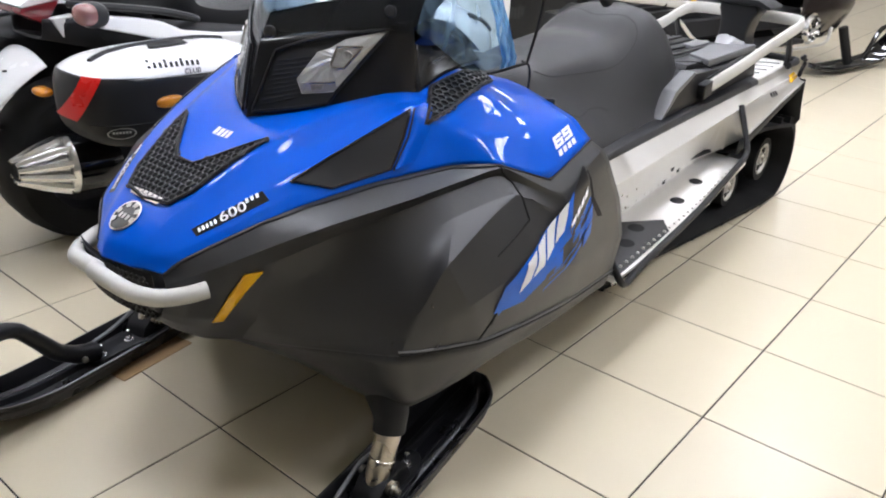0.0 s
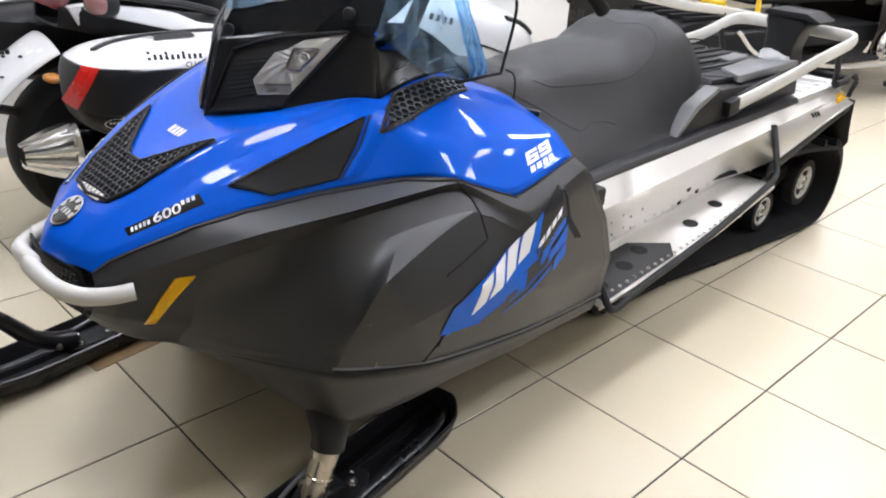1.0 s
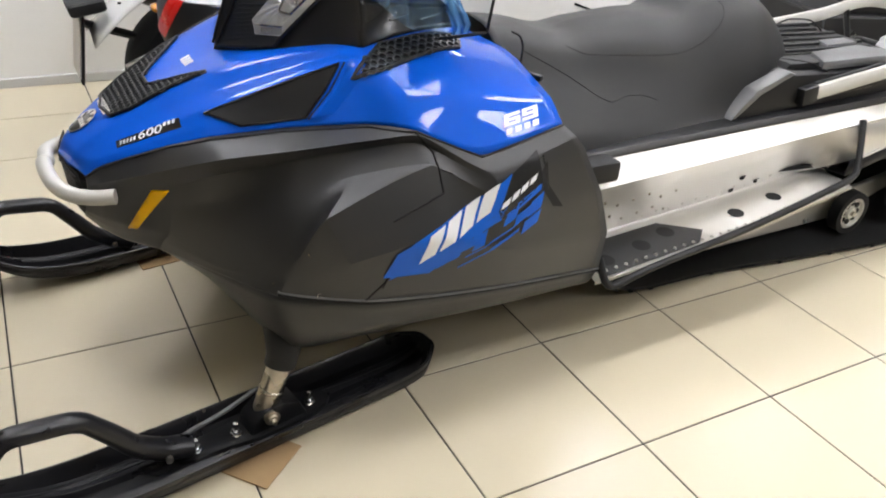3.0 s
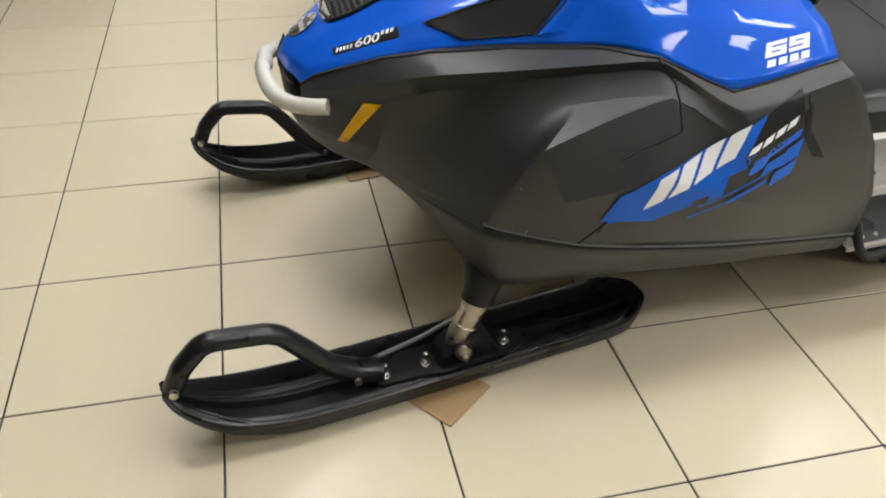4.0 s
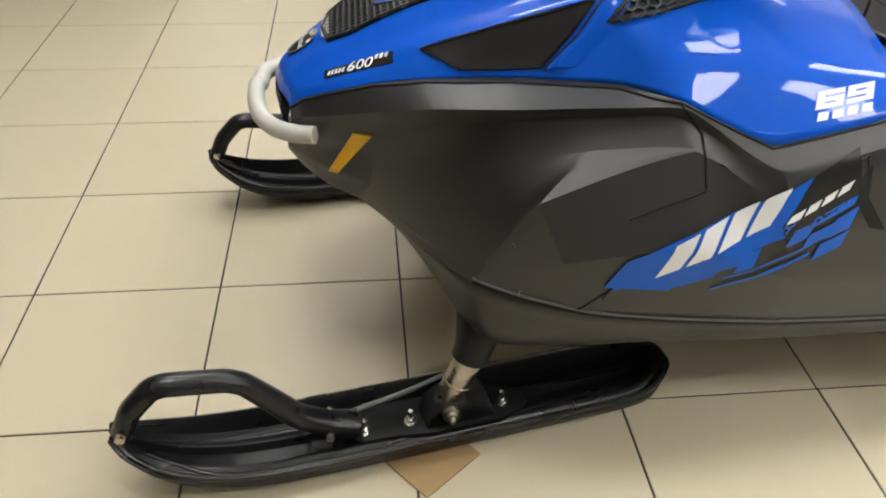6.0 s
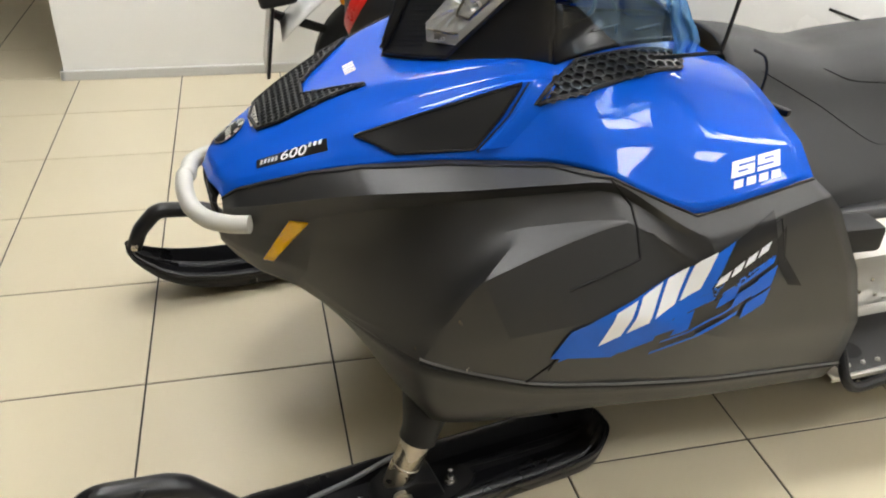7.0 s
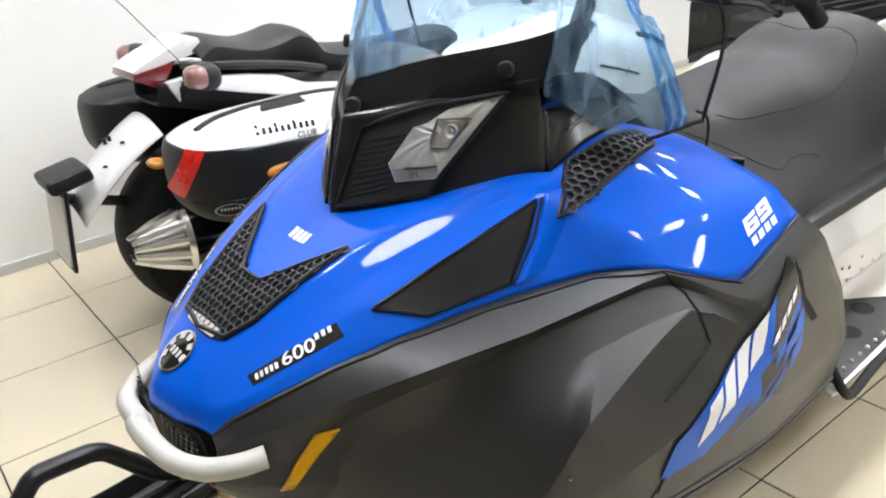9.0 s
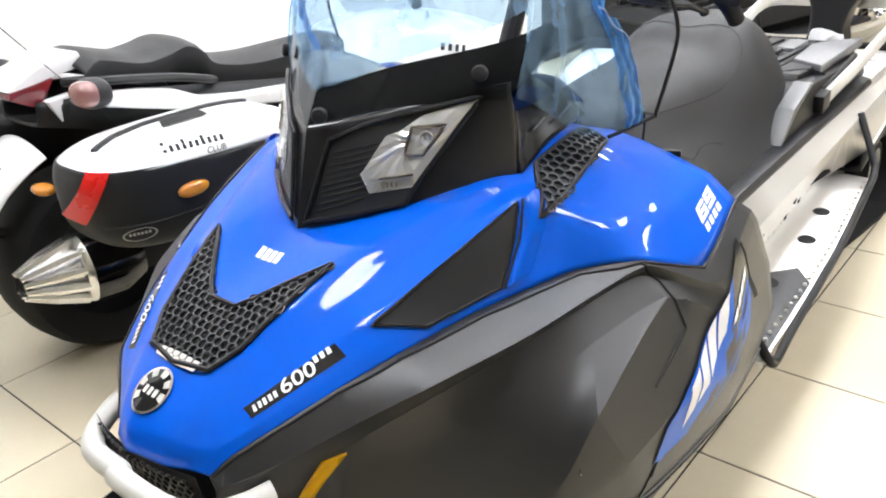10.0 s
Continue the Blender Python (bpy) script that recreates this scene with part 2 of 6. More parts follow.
def prism_bm(outline, lo, hi, axis="y", bevel=0.004, seg=2):
    """An outline (two coordinates) drawn out along an axis, with softened edges."""
    bm = bmesh.new()

    def at(a, b, c):
        return {"y": (a, c, b), "z": (a, b, c), "x": (c, a, b)}[axis]
    lower = [bm.verts.new(at(a, b, lo)) for a, b in outline]
    upper = [bm.verts.new(at(a, b, hi)) for a, b in outline]
    n = len(outline)
    bm.faces.new(lower)
    bm.faces.new(upper[::-1])
    for i in range(n):
        bm.faces.new([lower[i], upper[i], upper[(i + 1) % n], lower[(i + 1) % n]])
    tidy(bm)
    if bevel:
        soft = bmesh.ops.bevel(bm, geom=bm.edges[:], offset=bevel, segments=seg, affect="EDGES", profile=0.6)["faces"]
        return crisp(bm, soft)
    return tidy(bm)


def lathe_bm(profile, centre, axis="y", sides=32):
    """A turned part: profile of (radius, along)."""
    rows = []
    c = Vector(centre)
    for r, a in profile:
        row = []
        for j in range(sides):
            q = 2 * math.pi * j / sides
            u, v = r * math.cos(q), r * math.sin(q)
            row.append(c + Vector({"y": (u, a, v), "x": (a, u, v), "z": (u, v, a)}[axis]))
        rows.append(row)
    return tidy(sheet(rows, closed_v=True))


from mathutils.bvhtree import BVHTree


class Skin:
    """A shape on which flat patterns are laid."""

    def __init__(self, *bms):
        verts, faces = [], []
        for bm in bms:
            base = len(verts)
            bm.verts.index_update()
            verts += [v.co.copy() for v in bm.verts]
            faces += [[base + v.index for v in f.verts] for f in bm.faces]
        self.tree = BVHTree.FromPolygons(verts, faces)

    def put(self, p, way, lift):
        way = Vector(way).normalized()
        hit, nor, _, _ = self.tree.ray_cast(Vector(p) - way * 0.4, way, 1.0)
        if hit is None:
            hit, nor, _, _ = self.tree.find_nearest(Vector(p))
        if nor.dot(way) > 0:
            nor = -nor
        return hit + nor * lift


def frame_of(corners, up=None):
    """Centre, two axes and the normal of a flat outline in space."""
    C = [Vector(c) for c in corners]
    o = sum(C, Vector()) / len(C)
    nor = Vector()
    for i in range(len(C)):
        nor += (C[i] - o).cross(C[(i + 1) % len(C)] - o)
    nor.normalize()
    u = (C[1] - C[0]).normalized()
    u = (u - nor * u.dot(nor)).normalized()
    return o, u, nor.cross(u), nor


def cut_fine(bm, step):
    """Cuts flat faces in the xy plane into small ones."""
    xs = [v.co.x for v in bm.verts]
    ys = [v.co.y for v in bm.verts]
    for lo, hi, k in ((min(xs), max(xs), 0), (min(ys), max(ys), 1)):
        c = lo + step
        while c < hi - 1e-4:
            bmesh.ops.bisect_plane(bm, geom=bm.verts[:] + bm.edges[:] + bm.faces[:], plane_co=(c, c, 0), plane_no=(1 - k, k, 0))
            c += step
    return bm


def laid(bm, o, u, v, way, skin, lift):
    """Lays a flat mesh (its own x, y; z counts as extra lift) on a skin."""
    for vert in bm.verts:
        x, y, z = vert.co
        vert.co = skin.put(o + u * x + v * y, way, lift + z)
    return tidy(bm)


def patch_bm(corners, skin, way, lift=0.002, step=0.02):
    o, u, v, nor = frame_of(corners)
    bm = bmesh.new()
    bm.faces.new([bm.verts.new(((Vector(c) - o).dot(u), (Vector(c) - o).dot(v), 0)) for c in corners])
    return laid(cut_fine(bm, step), o, u, v, way, skin, lift)


def inside(p, poly):
    x, y = p
    odd = False
    for i in range(len(poly)):
        (x1, y1), (x2, y2) = poly[i], poly[i - 1]
        if (y1 > y) != (y2 > y) and x < (x2 - x1) * (y - y1) / (y2 - y1) + x1:
            odd = not odd
    return odd


def honeycomb_bm(corners, skin, way, cell=0.007, web=0.72, lift=0.003, depth=0.006, hint=None):
    """A web of hexagons within an outline, laid on a skin."""
    o, u, v, nor = frame_of(corners)
    if hint:
        u = Vector(hint)
        u = (u - nor * u.dot(nor)).normalized()
        v = nor.cross(u)
    poly = [((Vector(c) - o).dot(u), (Vector(c) - o).dot(v)) for c in corners]
    bm = bmesh.new()
    xs, ys = [p[0] for p in poly], [p[1] for p in poly]
    dx, dy = cell * math.sqrt(3), cell * 1.5
    for r in range(int((max(ys) - min(ys)) / dy) + 2):
        for c in range(int((max(xs) - min(xs)) / dx) + 2):
            cx, cy = min(xs) + (c + 0.5 * (r % 2)) * dx, min(ys) + r * dy
            if not inside((cx, cy), poly):
                continue
            rings = []
            for rad, z in ((cell * 1.02, 0), (cell * web, 0), (cell * web, -depth)):
                rings.append([bm.verts.new((cx + rad * math.sin(q), cy + rad * math.cos(q), z)) for q in (math.pi / 3 * j for j in range(6))])
            for a, b in zip(rings, rings[1:]):
                for j in range(6):
                    bm.faces.new([a[j], a[(j + 1) % 6], b[(j + 1) % 6], b[j]])
    for vert in bm.verts:
        x, y, z = vert.co
        vert.co = skin.put(o + u * x + v * y, way, lift + z)
    return tidy(bm, False)


def rim_bm(corners, skin, way, r=0.004, lift=0.003, per=10, closed=True):
    """A bead that runs round an outline on a skin."""
    pts = []
    C = [Vector(c) for c in corners]
    for i in range(len(C) if closed else len(C) - 1):
        a, b = C[i], C[(i + 1) % len(C)]
        pts += [skin.put(a.lerp(b, j / per), way, lift) for j in range(per)]
    if not closed:
        pts.append(skin.put(C[-1], way, lift))
    return tidy(tube_bm(pts, r, 6, closed=closed))


def text_bm(words, size, shear=0.25, wide=1.0):
    cu = bpy.data.curves.new("words", "FONT")
    cu.body, cu.size, cu.shear, cu.align_x, cu.align_y = words, size, shear, "CENTER", "CENTER"
    cu.offset = 0.012 * size
    ob = bpy.data.objects.new("words", cu)
    me = bpy.data.meshes.new_from_object(ob)
    bm = bmesh.new()
    bm.from_mesh(me)
    bpy.data.objects.remove(ob)
    bpy.data.curves.remove(cu)
    bpy.data.meshes.remove(me)
    for v in bm.verts:
        v.co.x *= wide
    return bm


def ellipsoid_bm(c, r, power=2.5, nu=20, nv=14):
    rows = []
    for i in range(nv + 1):
        a = math.pi * (i / nv - 0.5)
        row = []
        for j in range(nu):
            b = 2 * math.pi * j / nu
            u = (math.cos(a) * math.cos(b), math.cos(a) * math.sin(b), math.sin(a))
            row.append([c[k] + r[k] * math.copysign(abs(u[k]) ** (2 / power), u[k]) for k in range(3)])
        rows.append(row)
    bm = sheet(rows, closed_v=True)
    bmesh.ops.remove_doubles(bm, verts=bm.verts[:], dist=1e-5)
    return tidy(bm)

# ---- the blue snowmobile ----
Y0 = -0.044


def X(x):
    """Along the machine; the rear is drawn out a little."""
    return x + 0.09 * min(1, max(0, (x - 2.25) / 0.8))


def XO(outline):
    return [(X(a), b) for a, b in outline]


def P(x, d, z, side=1):
    """A place on the machine: d from its middle plane, side 1 is its left flank."""
    off = side * d * (1 if side > 0 else 1 - 0.13 * min(1, max(0, (0.62 - x) / 0.35)) - 0.34 * min(1, max(0, (0.31 - x) / 0.08)))
    lean = 0.19 * min(1, max(0, (x - 2.1) / 0.8))
    return Vector((X(x), Y0 - off - lean * (0.36 - off) / 0.72, z - 0.011 * min(1, max(0, (z - 0.05) / 0.3))))


def both(rails, side):
    return [[P(*p, side) for p in r] for r in rails]


sled = thing("snowmobile", (1.6, Y0, 0), "blue and dark grey utility snowmobile with aluminium tunnel on tiled floor", "snowmobile")

# hood lines, from the middle outwards
HOOD_MID = [(0.197, 0, 0.600), (0.213, 0, 0.634), (0.250, 0, 0.662), (0.330, 0, 0.708), (0.430, 0, 0.756), (0.550, 0, 0.804), (0.700, 0, 0.850), (0.800, 0, 0.876), (0.960, 0, 0.886), (1.240, 0, 0.822)]
HOOD_RIDGE = [(0.211, 0.082, 0.600), (0.228, 0.088, 0.633), (0.266, 0.096, 0.664), (0.345, 0.108, 0.713), (0.450, 0.132, 0.775), (0.560, 0.166, 0.822), (0.740, 0.235, 0.872), (0.830, 0.245, 0.878), (1.000, 0.240, 0.892), (1.240, 0.210, 0.824)]
HOOD_DIP = [(0.218, 0.098, 0.600), (0.235, 0.108, 0.631), (0.276, 0.127, 0.658), (0.357, 0.152, 0.704), (0.460, 0.186, 0.759), (0.585, 0.218, 0.806), (0.752, 0.272, 0.860), (0.835, 0.285, 0.862), (1.000, 0.285, 0.880), (1.243, 0.265, 0.814)]
HOOD_SHOULDER = [(0.225, 0.115, 0.600), (0.244, 0.130, 0.630), (0.286, 0.155, 0.655), (0.370, 0.195, 0.700), (0.470, 0.236, 0.752), (0.600, 0.275, 0.801), (0.760, 0.305, 0.858), (0.840, 0.320, 0.850), (1.000, 0.325, 0.862), (1.245, 0.320, 0.797)]
HOOD_SIDE = [(0.231, 0.134, 0.600), (0.254, 0.150, 0.630), (0.300, 0.182, 0.656), (0.385, 0.228, 0.696), (0.480, 0.270, 0.732), (0.620, 0.306, 0.758), (0.780, 0.355, 0.792), (0.860, 0.410, 0.800), (1.008, 0.440, 0.785), (1.250, 0.415, 0.764)]
SEAM = [(0.236, 0.150, 0.599), (0.264, 0.170, 0.625), (0.310, 0.200, 0.650), (0.395, 0.248, 0.688), (0.480, 0.285, 0.712), (0.620, 0.325, 0.730), (0.785, 0.390, 0.744), (0.870, 0.465, 0.747), (1.012, 0.510, 0.689), (1.253, 0.468, 0.719)]
CREST = [(0.236, 0.158, 0.577), (0.260, 0.194, 0.598), (0.315, 0.240, 0.622), (0.400, 0.296, 0.656), (0.490, 0.358, 0.690), (0.630, 0.415, 0.714), (0.780, 0.446, 0.729), (0.878, 0.474, 0.737), (1.030, 0.535, 0.655), (1.285, 0.490, 0.690)]
VALLEY = [(0.234, 0.156, 0.556), (0.262, 0.192, 0.566), (0.316, 0.226, 0.578), (0.398, 0.268, 0.604), (0.488, 0.322, 0.640), (0.630, 0.392, 0.682), (0.775, 0.428, 0.704), (0.880, 0.462, 0.716), (1.035, 0.542, 0.640), (1.310, 0.496, 0.660)]
BROW = [(0.234, 0.157, 0.545), (0.262, 0.188, 0.543), (0.315, 0.214, 0.543), (0.394, 0.250, 0.548), (0.475, 0.318, 0.566), (0.600, 0.418, 0.612), (0.735, 0.456, 0.659), (0.890, 0.498, 0.681), (1.048, 0.553, 0.600), (1.350, 0.505, 0.585)]
RIDGE = [(0.225, 0.152, 0.520), (0.259, 0.178, 0.505), (0.306, 0.202, 0.492), (0.382, 0.236, 0.472), (0.500, 0.385, 0.446), (0.588, 0.484, 0.490), (0.648, 0.516, 0.600), (0.893, 0.503, 0.679), (1.055, 0.558, 0.575), (1.375, 0.510, 0.540)]
FLANK = [(0.225, 0.147, 0.508), (0.257, 0.168, 0.486), (0.303, 0.188, 0.466), (0.370, 0.220, 0.447), (0.468, 0.350, 0.428), (0.572, 0.478, 0.446), (0.690, 0.546, 0.500), (0.898, 0.566, 0.535), (1.072, 0.568, 0.468), (1.415, 0.515, 0.420)]
LOWEDGE = [(0.224, 0.130, 0.496), (0.254, 0.152, 0.468), (0.298, 0.174, 0.440), (0.362, 0.206, 0.420), (0.435, 0.300, 0.410), (0.555, 0.475, 0.408), (0.740, 0.545, 0.386), (0.900, 0.550, 0.364), (1.100, 0.545, 0.342), (1.430, 0.492, 0.285)]
BELLY = [(0.226, 0.080, 0.488), (0.262, 0.095, 0.456), (0.306, 0.115, 0.424), (0.375, 0.160, 0.394), (0.455, 0.245, 0.348), (0.580, 0.448, 0.246), (0.740, 0.462, 0.238), (0.900, 0.460, 0.240), (1.100, 0.462, 0.235), (1.400, 0.450, 0.228)]
KEEL = [(x, 0.0, z - 0.01) for x, d, z in BELLY]

hood_rows = loft(both([HOOD_MID, HOOD_RIDGE, HOOD_DIP, HOOD_SHOULDER, HOOD_SIDE, SEAM], 1), 70, 6, 0.55, 0.16)
far_rows = loft(both([HOOD_MID, HOOD_RIDGE, HOOD_DIP, HOOD_SHOULDER, HOOD_SIDE, SEAM], -1), 70, 6, 0.55, 0.16)
hood = tidy(sheet([f[::-1] + r[1:] for r, f in zip(hood_rows, far_rows)]))
inner = [v for v in hood.verts if not v.is_boundary]
for _ in range(2):
    bmesh.ops.smooth_vert(hood, verts=inner, factor=0.5, use_axis_x=True, use_axis_y=True, use_axis_z=True)
tidy(hood)
hood_skin = Skin(hood)
part("hood", hood, M_BLUE, sled, "glossy blue painted hood", 0.004, 16)
flank_skin = {}
for side in (1, -1):
    bm = tidy(sheet(loft(both([SEAM, CREST, VALLEY, BROW, RIDGE, FLANK, LOWEDGE], side), 100, 6, 0.45, 0.12)))
    flank_skin[side] = Skin(bm)
    part("side_panel", bm, M_GREY, sled, "matt dark grey plastic side panel", 0.004, 14)
    bm = tidy(sheet(loft(both([LOWEDGE, BELLY, KEEL], side), 60, 6, 0.55, 0.6)))
    part("belly_pan", bm, M_GREY, sled, "", 0.004)
    way = (0, side, 0)
    sk = flank_skin[side]
    # joint between front and rear panels, bottom seam with painted highlight, screws
    part("panel_joint", rim_bm([P(0.866, 0.465, 0.745, side), P(0.905, 0.51, 0.698, side), P(0.912, 0.54, 0.622, side), P(0.790, 0.55, 0.578, side)], sk, way, 0.0025, 0.0, 12, False), M_HOLE, sled)
    part("panel_joint", rim_bm([P(0.805, 0.55, 0.500, side), P(0.770, 0.55, 0.440, side), P(0.715, 0.545, 0.385, side)], sk, way, 0.0022, 0.0, 12, False), M_HOLE, sled)
    part("lower_seam", rim_bm([P(x, d, z + 0.004, side) for x, d, z in LOWEDGE[5:]], sk, way, 0.0035, 0.001, 8, False), M_HOLE, sled)
    # grey bead puts the bright glint of the lower edge into colour
    part("panel_edge", rim_bm([P(x, d, z + 0.010, side) for x, d, z in LOWEDGE[5:]], sk, way, 0.0026, 0.001, 8, False), M_MIDGREY, sled)
    for x, z in ((0.616, 0.517), (0.552, 0.434), (0.634, 0.414)):
        c = sk.put(P(x, 0.53, z, side), way, 0.001)
        part("screw", lathe_bm([(0.0001, 0.003), (0.004, 0.002), (0.0055, -0.001)], c, "y", 12), M_STEEL, sled)
    part("hood_gap", rim_bm([P(x, d + 0.002, z - 0.003, side) for x, d, z in SEAM], sk, way, 0.0022, 0.0005, 8, False), M_HOLE, sled)
    part("decal_bezel", rim_bm([P(x, 0.56, z, side) for x, z in ((0.765, 0.424), (0.798, 0.493), (1.090, 0.630), (1.176, 0.668), (1.190, 0.590))], sk, way, 0.0022, 0.0, 8, False), M_DARK, sled)
    # amber side reflector
    part("reflector", patch_bm([P(0.303, 0.20, 0.486, side), P(0.322, 0.21, 0.486, side), P(0.385, 0.27, 0.590, side), P(0.353, 0.25, 0.590, side)][::side], sk, (0.3, side * 0.95, 0), 0.004, 0.015), M_AMBER, sled, "amber plastic reflector", 0.006)
    # knee recess behind the decal: a flat patch, its shade painted black
    part("knee_recess", patch_bm([P(1.168, 0.55, 0.635, side), P(1.186, 0.55, 0.655, side), P(1.190, 0.55, 0.600, side), P(1.240, 0.55, 0.535, side), P(1.205, 0.55, 0.545, side), P(1.172, 0.55, 0.590, side)], sk, way, 0.0015, 0.02), M_HOLE, sled)

# decal on the flanks: blue field, white slanted blocks, blue bars
for side in (1, -1):
    sk, way = flank_skin[side], (0, side, 0)

    def D(x, z, side=side):
        return P(x - 0.012, 0.56, z + 0.024, side)
    field = part("flank_decal", patch_bm([D(0.775, 0.430), D(0.805, 0.487), D(1.090, 0.622), D(1.050, 0.545), D(0.94, 0.462), D(0.885, 0.422)], sk, way, 0.0035, 0.01), M_DECALBLUE, sled, "blue, white and black printed decal")
    part("decal_ground", patch_bm([D(1.052, 0.545), D(1.092, 0.622), D(1.170, 0.657), D(1.182, 0.585), D(1.06, 0.52)], sk, way, 0.0035, 0.01), M_COWL, field)
    for i in range(4):
        x0, z0 = 0.856 + 0.046 * i, 0.452 + 0.0245 * i
        part("emblem_block", patch_bm([D(x0, z0), D(x0 + 0.037, z0 + 0.020), D(x0 + 0.061, z0 + 0.084), D(x0 + 0.024, z0 + 0.064)], sk, way, 0.0050, 0.01), M_DECAL, field)
    for i in range(4):
        x0, z0 = 1.056 + 0.027 * i, 0.548 + 0.0125 * i
        part("emblem_bar", patch_bm([D(x0, z0), D(x0 + 0.021, z0 + 0.010), D(x0 + 0.028, z0 + 0.026), D(x0 + 0.007, z0 + 0.016)], sk, way, 0.0050, 0.01), M_DECAL, field)
    for x0, z0, w, h in ((0.79, 0.421, 0.075, 0.010), (0.90, 0.430, 0.055, 0.018), (0.93, 0.452, 0.075, 0.022), (0.985, 0.460, 0.03, 0.034), (0.985, 0.492, 0.075, 0.020), (1.00, 0.516, 0.07, 0.020), (1.065, 0.506, 0.035, 0.030), (1.095, 0.500, 0.050, 0.026), (1.118, 0.474, 0.050, 0.030), (1.135, 0.512, 0.040, 0.036), (1.10, 0.538, 0.075, 0.016), (0.955, 0.420, 0.11, 0.005), (0.97, 0.446, 0.14, 0.004), (1.03, 0.452, 0.08, 0.008)):
        part("decal_bar", patch_bm([D(x0, z0), D(x0 + w, z0 + w * 0.42), D(x0 + w + h * 0.3, z0 + w * 0.42 + h), D(x0 + h * 0.3, z0 + h)], sk, way, 0.0035, 0.01), M_DECALBLUE, field)

# hood vent in the shape of a wide V, with its rim and honeycomb
DOWN = (0, 0, -1)
vee = [P(0.315, -0.072, 0.70), P(0.302, 0.0, 0.70), P(0.315, 0.072, 0.70), P(0.355, 0.098, 0.72), P(0.512, 0.140, 0.80), P(0.425, 0.055, 0.765), P(0.405, 0.030, 0.757), P(0.405, -0.030, 0.757), P(0.425, -0.055, 0.765), P(0.512, -0.140, 0.80), P(0.355, -0.098, 0.72)]
# black sheet behind the web paints the shade inside the cells
vent = part("hood_vent", patch_bm(vee, hood_skin, DOWN, 0.0008, 0.010), M_HOLE, sled, "black honeycomb air vent")
part("honeycomb", honeycomb_bm(vee, hood_skin, DOWN, 0.0092, 0.85, 0.0065, 0.004, (0, 1, 0)), M_WEB, vent)
part("rim", rim_bm(vee, hood_skin, DOWN, 0.0045, 0.004), M_DARK, vent)
part("vent_chin", patch_bm([P(0.303, -0.045, 0.70), P(0.299, 0, 0.70), P(0.303, 0.05, 0.70), P(0.318, 0.055, 0.70), P(0.315, -0.05, 0.70)], hood_skin, DOWN, 0.006, 0.02), M_ALU, vent)
def figure_bm(x0, turned):
    """A wide slanted block figure: 6, or turned over, 9."""
    bm = bmesh.new()
    w, h = 0.051, 0.027
    us, vs = (0, 0.015, w - 0.015, w), (0, 0.0072, 0.0100, 0.0168, 0.0198, h)
    filled = ((1, 1, 1), (1, 0, 1), (1, 1, 1), (1, 0, 0), (1, 1, 1))
    pts = {}
    for r, row in enumerate(filled):
        for k, on in enumerate(row):
            if on:
                quad = []
                for m, n in ((k, r), (k + 1, r), (k + 1, r + 1), (k, r + 1)):
                    if (m, n) not in pts:
                        u, v = (w - us[m], h - vs[n]) if turned else (us[m], vs[n])
                        pts[m, n] = bm.verts.new((x0 + u + 0.3 * v, v - 0.012, 0))
                    quad.append(pts[m, n])
                bm.faces.new(quad)
    return cut_fine(bm, 0.02)


